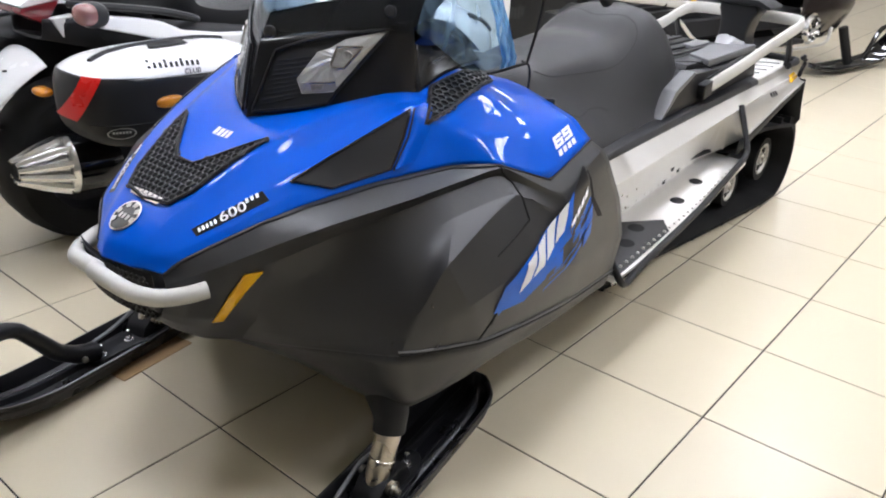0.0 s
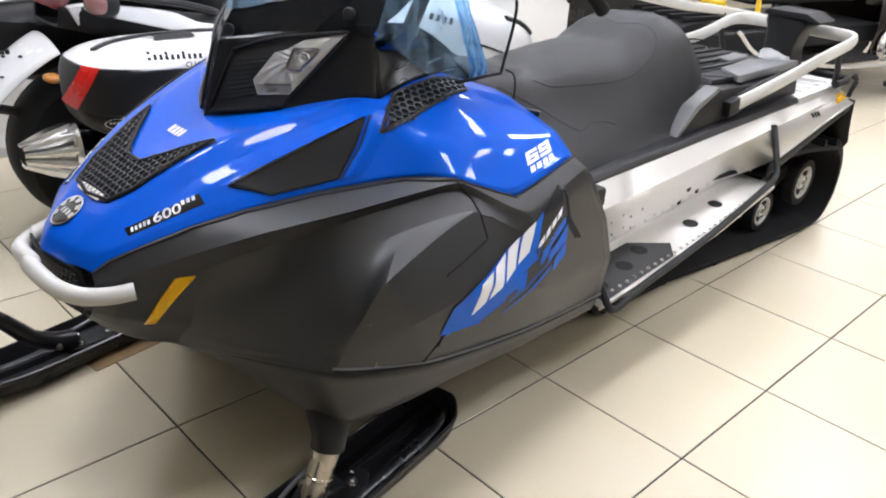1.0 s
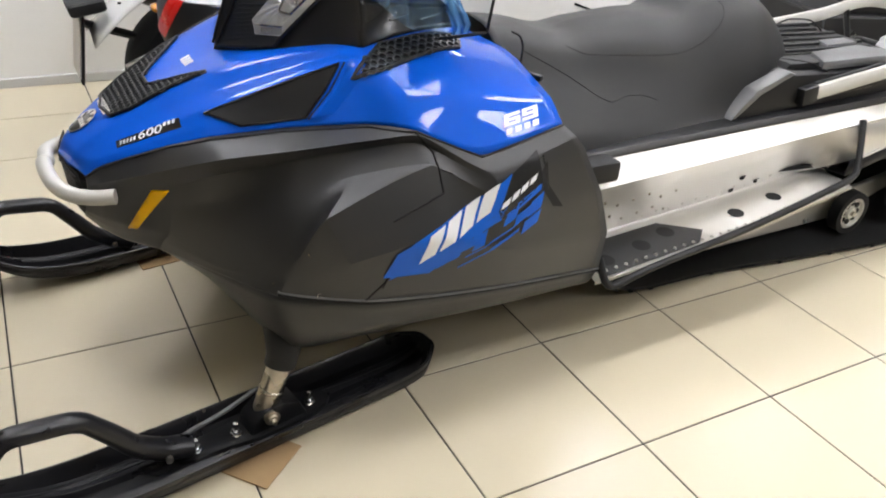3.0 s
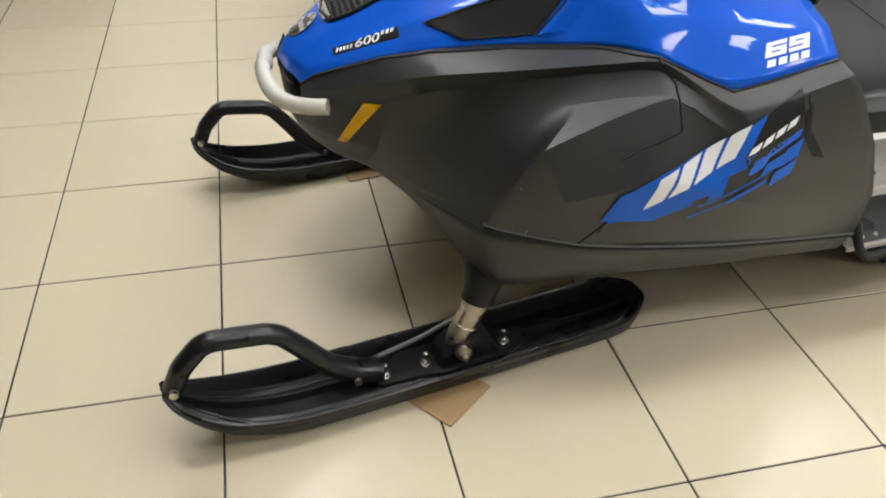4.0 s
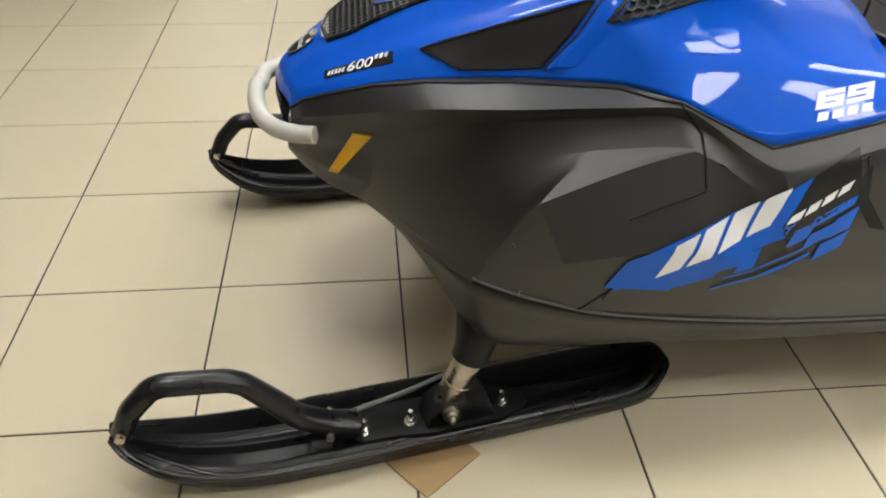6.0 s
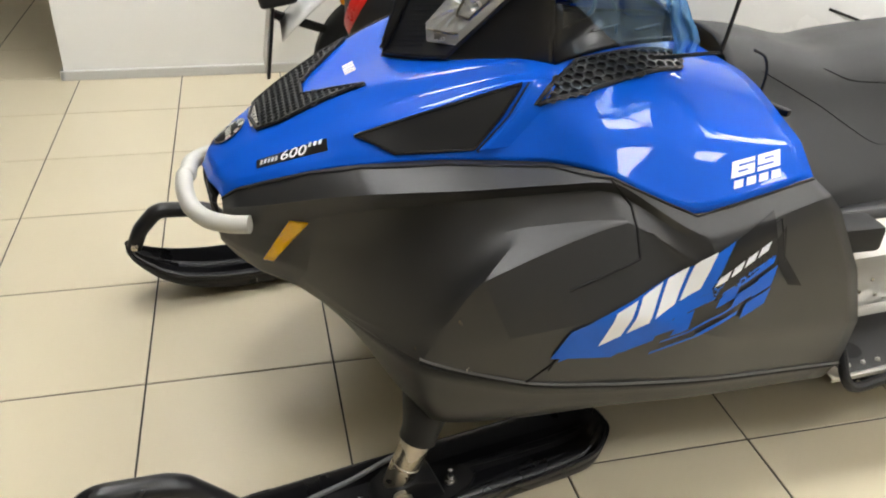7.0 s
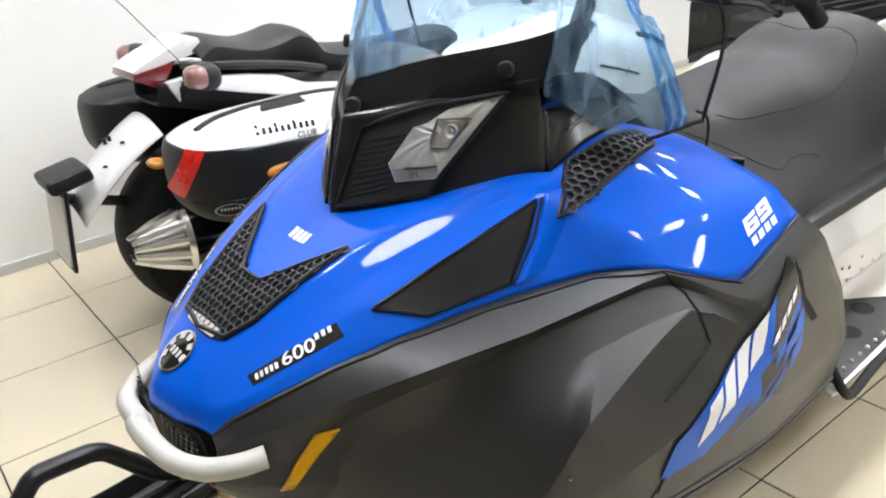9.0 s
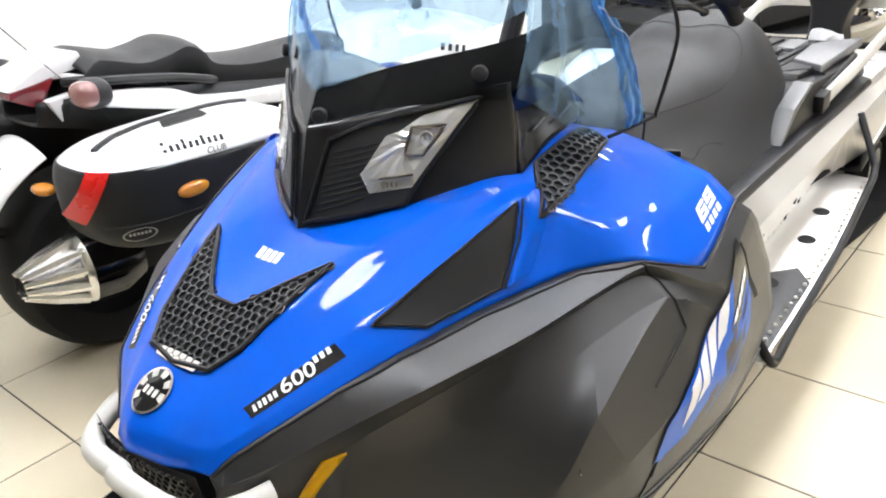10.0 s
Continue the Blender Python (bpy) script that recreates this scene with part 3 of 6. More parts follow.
# shoulder vents, dark intake panels and prints, on both sides
for side in (1, -1):
    way = (0.1, side * 0.55, -0.83)
    ring = [P(0.775, 0.328, 0.815, side), P(0.868, 0.262, 0.868, side), P(1.080, 0.245, 0.888, side), P(1.055, 0.300, 0.874, side), P(0.840, 0.335, 0.835, side)]
    # again a black backing for the shade inside the cells
    vent = part("side_vent", patch_bm(ring, hood_skin, way, 0.0008, 0.010), M_HOLE, sled, "black honeycomb air vent")
    part("honeycomb", honeycomb_bm(ring, hood_skin, way, 0.0112, 0.80, 0.0070, 0.005, (1, 0, 0.2)), M_WEB, vent)
    part("rim", rim_bm(ring, hood_skin, way, 0.0045, 0.003), M_DARK, vent)
    way = (0.1, side * 0.75, -0.66)
    ring = [P(0.478, 0.245, 0.748, side), P(0.560, 0.272, 0.788, side), P(0.757, 0.305, 0.852, side), P(0.720, 0.318, 0.800, side), P(0.672, 0.325, 0.742, side), P(0.540, 0.298, 0.735, side)]
    panel = part("intake_panel", patch_bm(ring, hood_skin, way, 0.002, 0.02), M_DARK, sled, "black textured intake panel")
    part("rim", rim_bm(ring, hood_skin, way, 0.003, 0.002), M_GLOSSBLACK, panel)
    rows = []
    for f in np.linspace(0, 1, 26):
        q = P(0.782, 0.312, 0.858, side).lerp(P(0.744, 0.325, 0.800, side), f / 0.5) if f < 0.5 else P(0.744, 0.325, 0.800, side).lerp(P(0.690, 0.332, 0.742, side), f / 0.5 - 1)
        rows.append([hood_skin.put(q + Vector((dx, 0, 0)), way, up) for dx, up in ((-0.014, 0.0005), (-0.010, 0.007), (-0.004, 0.010), (0.004, 0.0105), (0.018, 0.006), (0.040, 0.0005))])
    part("hood_lip", tidy(sheet(rows)), M_BLUE, panel, "", 0, 40)
    part("lip_groove", tidy(tube_bm([r[0] for r in rows], 0.0028, 6)), M_HOLE, panel)
    # engine size print: dark strip, number, bars
    a, b = P(0.305, 0.175, 0.665, side), P(0.430, 0.240, 0.722, side)
    upv = Vector((-0.02, side * 0.55, 0.8)).normalized()
    ring = [a, b, b + upv * 0.024, a + upv * 0.018]
    way = (0.15, side * 0.8, -0.6)
    label = part("engine_print", patch_bm(ring, hood_skin, way, 0.001, 0.02), M_GLOSSBLACK, sled, "black strip with white number 600")
    along = (b - a).normalized()
    mid = a.lerp(b, 0.52) + upv * 0.011
    part("number", laid(text_bm("600", 0.027, 0.25, 1.4), mid, along if side == 1 else -along, upv, way, hood_skin, 0.0022), M_DECAL, label, "", 0, 0)
    for s0, s1, h0, h1 in ((0.05, 0.32, 0.005, 0.014), (0.74, 0.95, 0.015, 0.024)):
        n = 5 if s0 < 0.5 else 3
        for i in range(n):
            c0, c1 = s0 + (s1 - s0) * i / n, s0 + (s1 - s0) * (i + 0.62) / n
            q = [a.lerp(b, c0) + upv * h0, a.lerp(b, c1) + upv * h0, a.lerp(b, c1 + 0.02) + upv * h1, a.lerp(b, c0 + 0.02) + upv * h1]
            part("print_bar", patch_bm(q, hood_skin, way, 0.002, 0.03), M_DECAL, label)
    # model number on the shoulder
    way = (0, side * 0.9, -0.44)
    along, upv = Vector((0.98, 0, 0.17)), Vector((0, side * 0.4, 0.9)).normalized()
    mid = P(1.138, 0.46, 0.746, side)
    num = part("model_number", laid(figure_bm(-0.054, False), mid, along * side, upv, way, hood_skin, 0.0015), M_DECAL, sled, "white printed number 69", 0, 0)
    part("figure", laid(figure_bm(0.003, True), mid, along * side, upv, way, hood_skin, 0.0015), M_DECAL, num, "", 0, 0)
    for i in range(4):
        q0 = mid + along * (-0.052 + 0.027 * i) - upv * 0.030
        part("print_bar", patch_bm([q0, q0 + along * 0.02, q0 + along * 0.024 + upv * 0.013, q0 + along * 0.004 + upv * 0.013], hood_skin, way, 0.0015, 0.03), M_DECAL, num)
# round nose badge
way = (0.75, 0, -0.65)
c = Vector((0.252, Y0, 0.662))
u, v = Vector((0, -1, 0)), Vector((0.65, 0, 0.75)).normalized()


def disc_bm(r, rin=0.0, sides=40, start=0.0, end=2 * math.pi):
    bm = bmesh.new()
    n = sides
    outer = [bm.verts.new((r * math.cos(start + (end - start) * j / n), r * math.sin(start + (end - start) * j / n), 0)) for j in range(n + 1)]
    inner = [bm.verts.new((rin * math.cos(start + (end - start) * j / n), rin * math.sin(start + (end - start) * j / n), 0)) for j in range(n + 1)]
    for j in range(n):
        bm.faces.new([outer[j], outer[j + 1], inner[j + 1], inner[j]])
    bmesh.ops.remove_doubles(bm, verts=bm.verts[:], dist=1e-5)
    return bm


badge = part("nose_badge", laid(disc_bm(0.034, 0.0), c, u, v, way, hood_skin, 0.003), M_GLOSSBLACK, sled, "round black and silver badge")
part("badge_ring", laid(disc_bm(0.036, 0.0325), c, u, v, way, hood_skin, 0.004), M_CHROME, badge)
for k in range(6):
    part("badge_tooth", laid(disc_bm(0.032, 0.021, 6, radians(-20 + 44 * k), radians(6 + 44 * k)), c, u, v, way, hood_skin, 0.004), M_SILVER, badge)
for k in range(3):
    q = c + u * (-0.016 + 0.012 * k) - v * 0.008
    part("badge_bar", patch_bm([q, q + u * 0.008, q + u * 0.008 + v * 0.012, q + v * 0.012], hood_skin, way, 0.004, 0.03), M_SILVER, badge)
for k in range(4):
    q = Vector((0.490, Y0 - 0.03 + 0.014 * k, 0.80))
    part("hood_print", patch_bm([q, q + Vector((0, 0.011, 0)), q + Vector((0.022, 0.015, 0)), q + Vector((0.022, 0.004, 0))], hood_skin, DOWN, 0.0015, 0.03), M_DECAL, sled)

# nose grille and bumper
face = [[P(0.203 + 0.02 * abs(s) ** 2 + 0.012 * t, 0.135 * s, 0.600 - 0.105 * t) for s in np.linspace(-1, 1, 15)] for t in np.linspace(0, 1, 6)]
bm = tidy(sheet(face))
nose_skin = Skin(bm)
grille = part("nose_grille", bm, M_HOLE, sled, "black honeycomb nose grille")
part("honeycomb", honeycomb_bm([P(0.21, -0.12, 0.595), P(0.21, 0.12, 0.595), P(0.22, 0.12, 0.50), P(0.22, -0.12, 0.50)], nose_skin, (1, 0, 0), 0.008, 0.72, 0.006, 0.005, (0, 1, 0)), M_DARK, grille)
half = [(0.284, 0.224, 0.576), (0.246, 0.210, 0.573), (0.206, 0.182, 0.572), (0.178, 0.140, 0.578), (0.166, 0.090, 0.588), (0.164, 0.035, 0.592)]
path = [P(*p) for p in half]
path += [Vector((p.x + 0.006, -0.15 - p.y, p.z)) for p in path[::-1]]
part("bumper", tidy(tube_bm(spline(path, 60, 1.0), 0.0172, 14)), M_SILVER, sled, "silver painted tube bumper")
for side in (1, -1):
    part("bumper_stay", tidy(tube_bm([P(0.235, 0.13, 0.52, side), P(0.21, 0.15, 0.55, side), P(0.21, 0.185, 0.568, side)], 0.012, 8)), M_DARK, sled)

# headlamp pod: a black prow with a lamp on each side
POD_LOW = [(0.562, 0, 0.802), (0.600, 0.075, 0.814), (0.662, 0.158, 0.840), (0.738, 0.222, 0.858), (0.828, 0.266, 0.878)]
POD_MID = [(0.588, 0, 0.888), (0.625, 0.072, 0.900), (0.690, 0.152, 0.924), (0.756, 0.216, 0.940), (0.820, 0.264, 0.952)]
POD_TOP = [(0.614, 0, 0.972), (0.650, 0.068, 0.984), (0.716, 0.148, 1.004), (0.772, 0.212, 1.017), (0.812, 0.260, 1.025)]
POD_BACK = [(1.05, 0, 0.93), (1.06, 0.08, 0.93), (1.07, 0.15, 0.93), (1.075, 0.2, 0.93), (1.08, 0.235, 0.925)]
pod_rows = [loft(both([[(x + 0.006, d, z - 0.035) for x, d, z in POD_LOW], POD_LOW, POD_MID, POD_TOP], s), 28, 6, 0.35, 0.4) for s in (1, -1)]
pod = tidy(sheet([r for r in pod_rows[1][::-1]] + pod_rows[0][1:]))
pod_skin = Skin(pod)
part("headlamp_pod", pod, M_COWL, sled, "gloss black headlamp surround", -0.004)
part("dash_cowl", tidy(sheet([[P(x * (1 - f) + x2 * f, d * (1 - f) + d2 * f, z * (1 - f) + z2 * f + 0.03 * math.sin(math.pi * f), s) for f in np.linspace(0, 1, 10)] for s in (-1, 1) for (x, d, z), (x2, d2, z2) in (zip(POD_TOP[::-1], POD_BACK[::-1]) if s < 0 else zip(POD_TOP, POD_BACK))])), M_COWL, sled, "", 0.003)
for side in (1, -1):
    low = [(0.826, 0.270, 0.872), (0.930, 0.250, 0.890), (1.015, 0.238, 0.896), (1.100, 0.226, 0.895)]
    mid = [(0.822, 0.266, 0.902), (0.930, 0.222, 0.928), (1.015, 0.205, 0.935), (1.090, 0.195, 0.930)]
    top = [(0.822, 0.262, 0.975), (0.930, 0.206, 0.950), (1.015, 0.190, 0.942), (1.090, 0.180, 0.932)]
    part("cowl_strip", tidy(sheet(loft(both([low, mid, top], side), 20, 5, 0.7, 0.2))), M_COWL, sled, "", 0.006, 20)
    for x in (0.905, 0.985):
        part("strip_slot", tidy(tube_bm([P(x, 0.238, 0.920, side), P(x + 0.055, 0.226, 0.926, side)], 0.002, 6)), M_MIDGREY, sled)
    # inner cover that swells up under the screen's wing; hood's shaded reflection painted navy
    base = [(0.826, 0.255, 0.900), (0.880, 0.222, 0.915), (0.930, 0.204, 0.925), (0.985, 0.194, 0.928), (1.045, 0.184, 0.924), (1.095, 0.178, 0.910)]
    crown = [(0.828, 0.250, 0.962), (0.874, 0.208, 0.960), (0.928, 0.186, 0.968), (0.985, 0.172, 0.982), (1.050, 0.164, 0.962), (1.102, 0.162, 0.915)]
    back = [(0.840, 0.190, 0.955), (0.880, 0.150, 0.950), (0.930, 0.110, 0.950), (0.985, 0.080, 0.960), (1.050, 0.070, 0.945), (1.105, 0.070, 0.905)]
    part("inner_cover", tidy(sheet(loft(both([base, crown, back], side), 24, 6, 0.9, 0.6))), M_NAVY, sled, "inner cover, coloured navy for the hood's shaded reflection", 0.004, 40)
    way = (0.75, side * 0.66, 0)
    ring = [P(*p, side) for p in ((0.574, 0.014, 0.822), (0.626, 0.040, 0.951), (0.658, 0.083, 0.972), (0.694, 0.126, 0.986), (0.782, 0.226, 1.006), (0.679, 0.164, 0.876), (0.664, 0.155, 0.852))]
    lamp = part("headlamp", patch_bm(ring, pod_skin, way, 0.0015, 0.02), mat("lamp_shell", (0.055, 0.055, 0.057), 0.35), sled, "headlamp with clear lens and chrome reflector")
    for k in range(10):
        f = k / 10
        part("shell_rib", rim_bm([P(0.582 + 0.046 * f, 0.024 + 0.024 * f, 0.838 + 0.104 * f, side), P(0.633 + 0.034 * f, 0.095 + 0.014 * f, 0.862 + 0.092 * f, side)], pod_skin, way, 0.0016, 0.002, 6, False), M_GREY, lamp)
    ref = [P(*p, side) for p in ((0.636, 0.089, 0.898), (0.675, 0.115, 0.955), (0.689, 0.133, 0.962), (0.716, 0.158, 0.983), (0.778, 0.226, 1.002), (0.679, 0.164, 0.878), (0.638, 0.103, 0.868))]
    bowl = part("reflector_bowl", patch_bm(ref, pod_skin, way, 0.003, 0.02), M_BRIGHT, lamp, "chrome reflector")
    nrm = Vector((-0.75, -side * 0.66, 0.05)).normalized()

    def onlamp(x, d, z, lift, side=side, way=way):
        return pod_skin.put(P(x, d, z, side), way, lift)
    # faceted bowl walls, projector box, small bulbs
    hub = Vector((0.700, 0.148, 0.938))
    edge = []
    outline = [Vector(q) for q in ((0.636, 0.089, 0.898), (0.675, 0.115, 0.955), (0.689, 0.133, 0.962), (0.716, 0.158, 0.983), (0.778, 0.226, 1.002), (0.679, 0.164, 0.878), (0.638, 0.103, 0.868))]
    for k, q in enumerate(outline):
        r = outline[(k + 1) % len(outline)]
        for f in (0, 0.33, 0.67) if (r - q).length > 0.06 else (0, 0.5):
            edge.append(q.lerp(r, f))
    rings = []
    for f, up, down in ((0.02, 0.004, 0.004), (0.40, 0.010, 0.007), (0.66, 0.006, 0.009), (0.86, 0.008, 0.008)):
        rings.append([onlamp(*q.lerp(hub, f), up if k % 2 else down) for k, q in enumerate(edge)])
    bm = bmesh.new()
    V = [[bm.verts.new(p) for p in r] for r in rings]
    n = len(edge)
    for r0, r1 in zip(V, V[1:]):
        for k in range(n):
            bm.faces.new([r0[k], r0[(k + 1) % n], r1[(k + 1) % n]])
            bm.faces.new([r0[k], r1[(k + 1) % n], r1[k]])
    bm.faces.new(V[-1])
    part("lamp_reflector", tidy(bm, False), M_FACET, lamp, "facetted chrome reflector", 0, 0)
    pocket = [P(*p, side) for p in ((0.686, 0.142, 0.926), (0.704, 0.164, 0.924), (0.735, 0.190, 0.968), (0.702, 0.148, 0.966))]
    part("lamp_pocket", rim_bm(pocket, pod_skin, way, 0.0028, 0.011, 6), M_STEEL, lamp)
    part("lamp_divider", rim_bm([P(0.648, 0.098, 0.890, side), P(0.668, 0.140, 0.893, side), P(0.682, 0.160, 0.896, side)], pod_skin, way, 0.0022, 0.010, 6, False), M_STEEL, lamp)
    for k in range(4):
        f = k / 4
        part("lamp_flute", rim_bm([P(0.655 + 0.020 * f, 0.118 + 0.024 * f, 0.886, side), P(0.655 + 0.018 * f, 0.120 + 0.020 * f, 0.876 + 0.004 * f, side)], pod_skin, way, 0.0025, 0.009, 4, False), M_CHROME, lamp)
    part("amber_bulb", ellipsoid_bm(onlamp(0.722, 0.177, 0.948, 0.009), (0.0035, 0.0035, 0.004), 2.0, 14, 10), M_AMBERDARK, lamp)
    for x, d, z, r, mm in ((0.712, 0.166, 0.950, 0.011, M_FACET),):
        o = onlamp(x, d, z, 0.009)
        uu, vv = Vector((0, 0, 1)), nrm.cross(Vector((0, 0, 1)))
        rows = [[o + nrm * hh + (uu * math.cos(q) + vv * math.sin(q)) * rr for q in np.linspace(0, 2 * math.pi, 20, endpoint=False)] for rr, hh in ((r, -0.002), (r * 0.95, 0.006), (r * 0.6, 0.001), (r * 0.3, -0.001), (r * 0.28, 0.005), (r * 0.02, 0.006))]
        part("lamp_bowl", tidy(sheet(rows, closed_v=True)), mm, lamp)
    part("lens", patch_bm([p + Vector((-0.004, -side * 0.004, 0)) for p in ring], pod_skin, way, 0.016, 0.02), M_LENS, lamp, "clear plastic lens")
    part("lens_edge", rim_bm(ring, pod_skin, way, 0.004, 0.006), M_DARK, lamp)

# windscreen: clear sheet wrapped round the bars, dark lower band, blue film still on it
SCR = {0: [(0.612, 0, 0.972), (0.690, 0.122, 0.998), (0.812, 0.264, 0.995), (0.930, 0.325, 0.905), (1.076, 0.378, 0.918)],
       1: [(0.672, 0, 1.080), (0.735, 0.120, 1.090), (0.850, 0.285, 1.085), (0.960, 0.362, 1.070), (1.066, 0.415, 1.065)],
       2: [(0.735, 0, 1.190), (0.790, 0.120, 1.200), (0.890, 0.270, 1.200), (0.985, 0.345, 1.180), (1.050, 0.385, 1.160)],
       3: [(0.830, 0, 1.340), (0.870, 0.090, 1.345), (0.940, 0.200, 1.335), (0.990, 0.255, 1.310), (1.030, 0.290, 1.270)]}
NS, NH = 72, 48
scr = [[None] * (2 * NS - 1) for _ in range(NH)]
for s in (1, -1):
    R = [spline(r, NS, 0.8) for r in both([SCR[k] for k in range(4)], s)]
    for i in range(NS):
        for h, p in enumerate(spline([r[i] for r in R], NH, 0.7)):
            scr[h][NS - 1 + (i if s > 0 else -i)] = p
screen = part("windscreen", tidy(sheet(scr)), M_SCREEN, sled, "clear windscreen with peeling blue protective film")
edges = []
for q in (1, -1):
    jj = [int((NS - 1) * (1 + q * f)) for f in np.linspace(0.84, 1.0, 20)]
    edges.append([scr[0][j] for j in jj] + [scr[h][2 * NS - 2 if q > 0 else 0] for h in range(1, NH)])
for line in edges:
    part("edge_trim", tidy(tube_bm(line, 0.0035, 6)), M_HOLE, screen)


def screen_at(s, h, lift=0.0, wave=0.0):
    """A place on the windscreen: s from -1 to 1 across, h from 0 to 1 up."""
    a, b = (s + 1) * (NS - 1), h * (NH - 1)
    i, k = min(int(a), 2 * NS - 3), min(int(b), NH - 2)
    fa, fb = a - i, b - k
    p = scr[k][i].lerp(scr[k][i + 1], fa).lerp(scr[k + 1][i].lerp(scr[k + 1][i + 1], fa), fb)
    n = Vector((-0.8, (p.y - Y0) * 2.2, 0.25)).normalized()
    crease = 1 - 2 * abs(noise.noise(p * 26 + Vector((3, 1, 7))))
    return p + n * (lift + 0.7 * wave * noise.noise(p * 17) + 0.8 * wave * crease ** 3)


band = []
for u in np.linspace(-1, 1, 91):
    high = 0.18 + 0.20 * u * u + 0.09 * abs(u) ** 7
    band.append([screen_at(u * (0.478 + 0.075 * high * k / 24 / 0.38), high * k / 24 * (1 - 0.16 * (max(0, abs(u) - 0.90) / 0.10) ** 2), -0.003) for k in range(25)])
part("dark_band", tidy(sheet(band)), M_TINT, screen, "black tinted lower band")

def film_edge(h):
    """Where the film's loosened edge runs, across the screen."""
    return 0.655 + 0.235 * max(0, min(1, (0.47 - h) / 0.42))


def film_rows():
    rows = []
    for i in range(201):
        a = -1 + i / 100
        s0 = abs(a) * 0.655
        low = 0.16 + 0.34 * min(1, s0 / 0.5) ** 2 if s0 < 0.47 else max(0.02, 0.46 - 18.0 * (s0 - 0.47))
        q = max(0, (abs(a) - 0.72) / 0.28)
        q = q * q * (3 - 2 * q)
        row = []
        for k in range(71):
            h = low + (1 - low) * k / 70
            s = s0 * (1 + (film_edge(h) / 0.655 - 1) * q)
            row.append(screen_at(s if a > 0 else -s, h, 0.004, 0.0045))
        rows.append(row)
    return rows


part("protective_film", tidy(sheet(film_rows())), M_FILM, screen, "crinkled translucent blue film")
M_FOLD = glass("blue_film_fold", (0.40, 0.70, 1.0), 0.08, 0.48, 0.8, patchy=0.25, body=(0.14, 0.42, 0.88))
for side in (1, -1):
    rows = []
    for k in range(91):
        h = 0.01 + 0.97 * k / 90
        wob = 0.012 * noise.noise(Vector((h * 9, 0, side)))
        wide = 0.035 + 0.02 * noise.noise(Vector((h * 5, 3, side))) + (0.03 if h < 0.42 else 0)
        row = []
        for m in range(13):
            u = m / 12
            s = min(1.0, film_edge(h) + wob - 0.012 + wide * u)
            lift = 0.005 + 0.010 * abs(math.sin(u * 7 + 3 * noise.noise(Vector((h * 6, u, 1)))))
            row.append(screen_at(s * side, h, lift, 0.006))
        rows.append(row)
    part("film_fold", tidy(sheet(rows)), M_FOLD, screen, "gathered blue film edge", 0.0, 25)
    flap = [screen_at(side * (0.66 + 0.13 * f), 0.47 - 0.15 * f + 0.01 * math.sin(f * 9), 0.006 + 0.012 * math.sin(f * 3), 0.01) for f in np.linspace(0, 1, 24)]
    part("film_crease", tidy(tube_bm(flap, [0.0018 - 0.001 * k / 23 for k in range(24)], 6)), M_LENSWHITE, screen)
for x, d, z, s in ((0.622, 0.026, 0.990, 1), (0.780, 0.226, 1.042, 1), (0.780, 0.226, 1.042, -1)):
    n = Vector((-0.85, -s * (0.5 if d else 0), 0.2)).normalized()
    o = P(x, d, z, s) + n * 0.004
    uu = n.cross(Vector((0, 0, 1))).normalized()
    vv = n.cross(uu)
    rows = [[o + n * hh + (uu * math.cos(q) + vv * math.sin(q)) * rr for q in np.linspace(0, 2 * math.pi, 16, endpoint=False)] for rr, hh in ((0.013, -0.004), (0.013, 0.004), (0.010, 0.007), (0.001, 0.008))]
    part("screen_bolt", tidy(sheet(rows, closed_v=True)), M_DARK, screen)

# handlebar
bar = part("handlebar", tidy(tube_bm(spline([P(1.36, 0.40, 1.07), P(1.27, 0.24, 1.12), P(1.22, 0.08, 1.13), P(1.21, 0.0, 1.13), P(1.22, -0.08, 1.13)], 40, 1.0), 0.012, 10)), M_DARK, sled, "black handlebar with grips and levers")
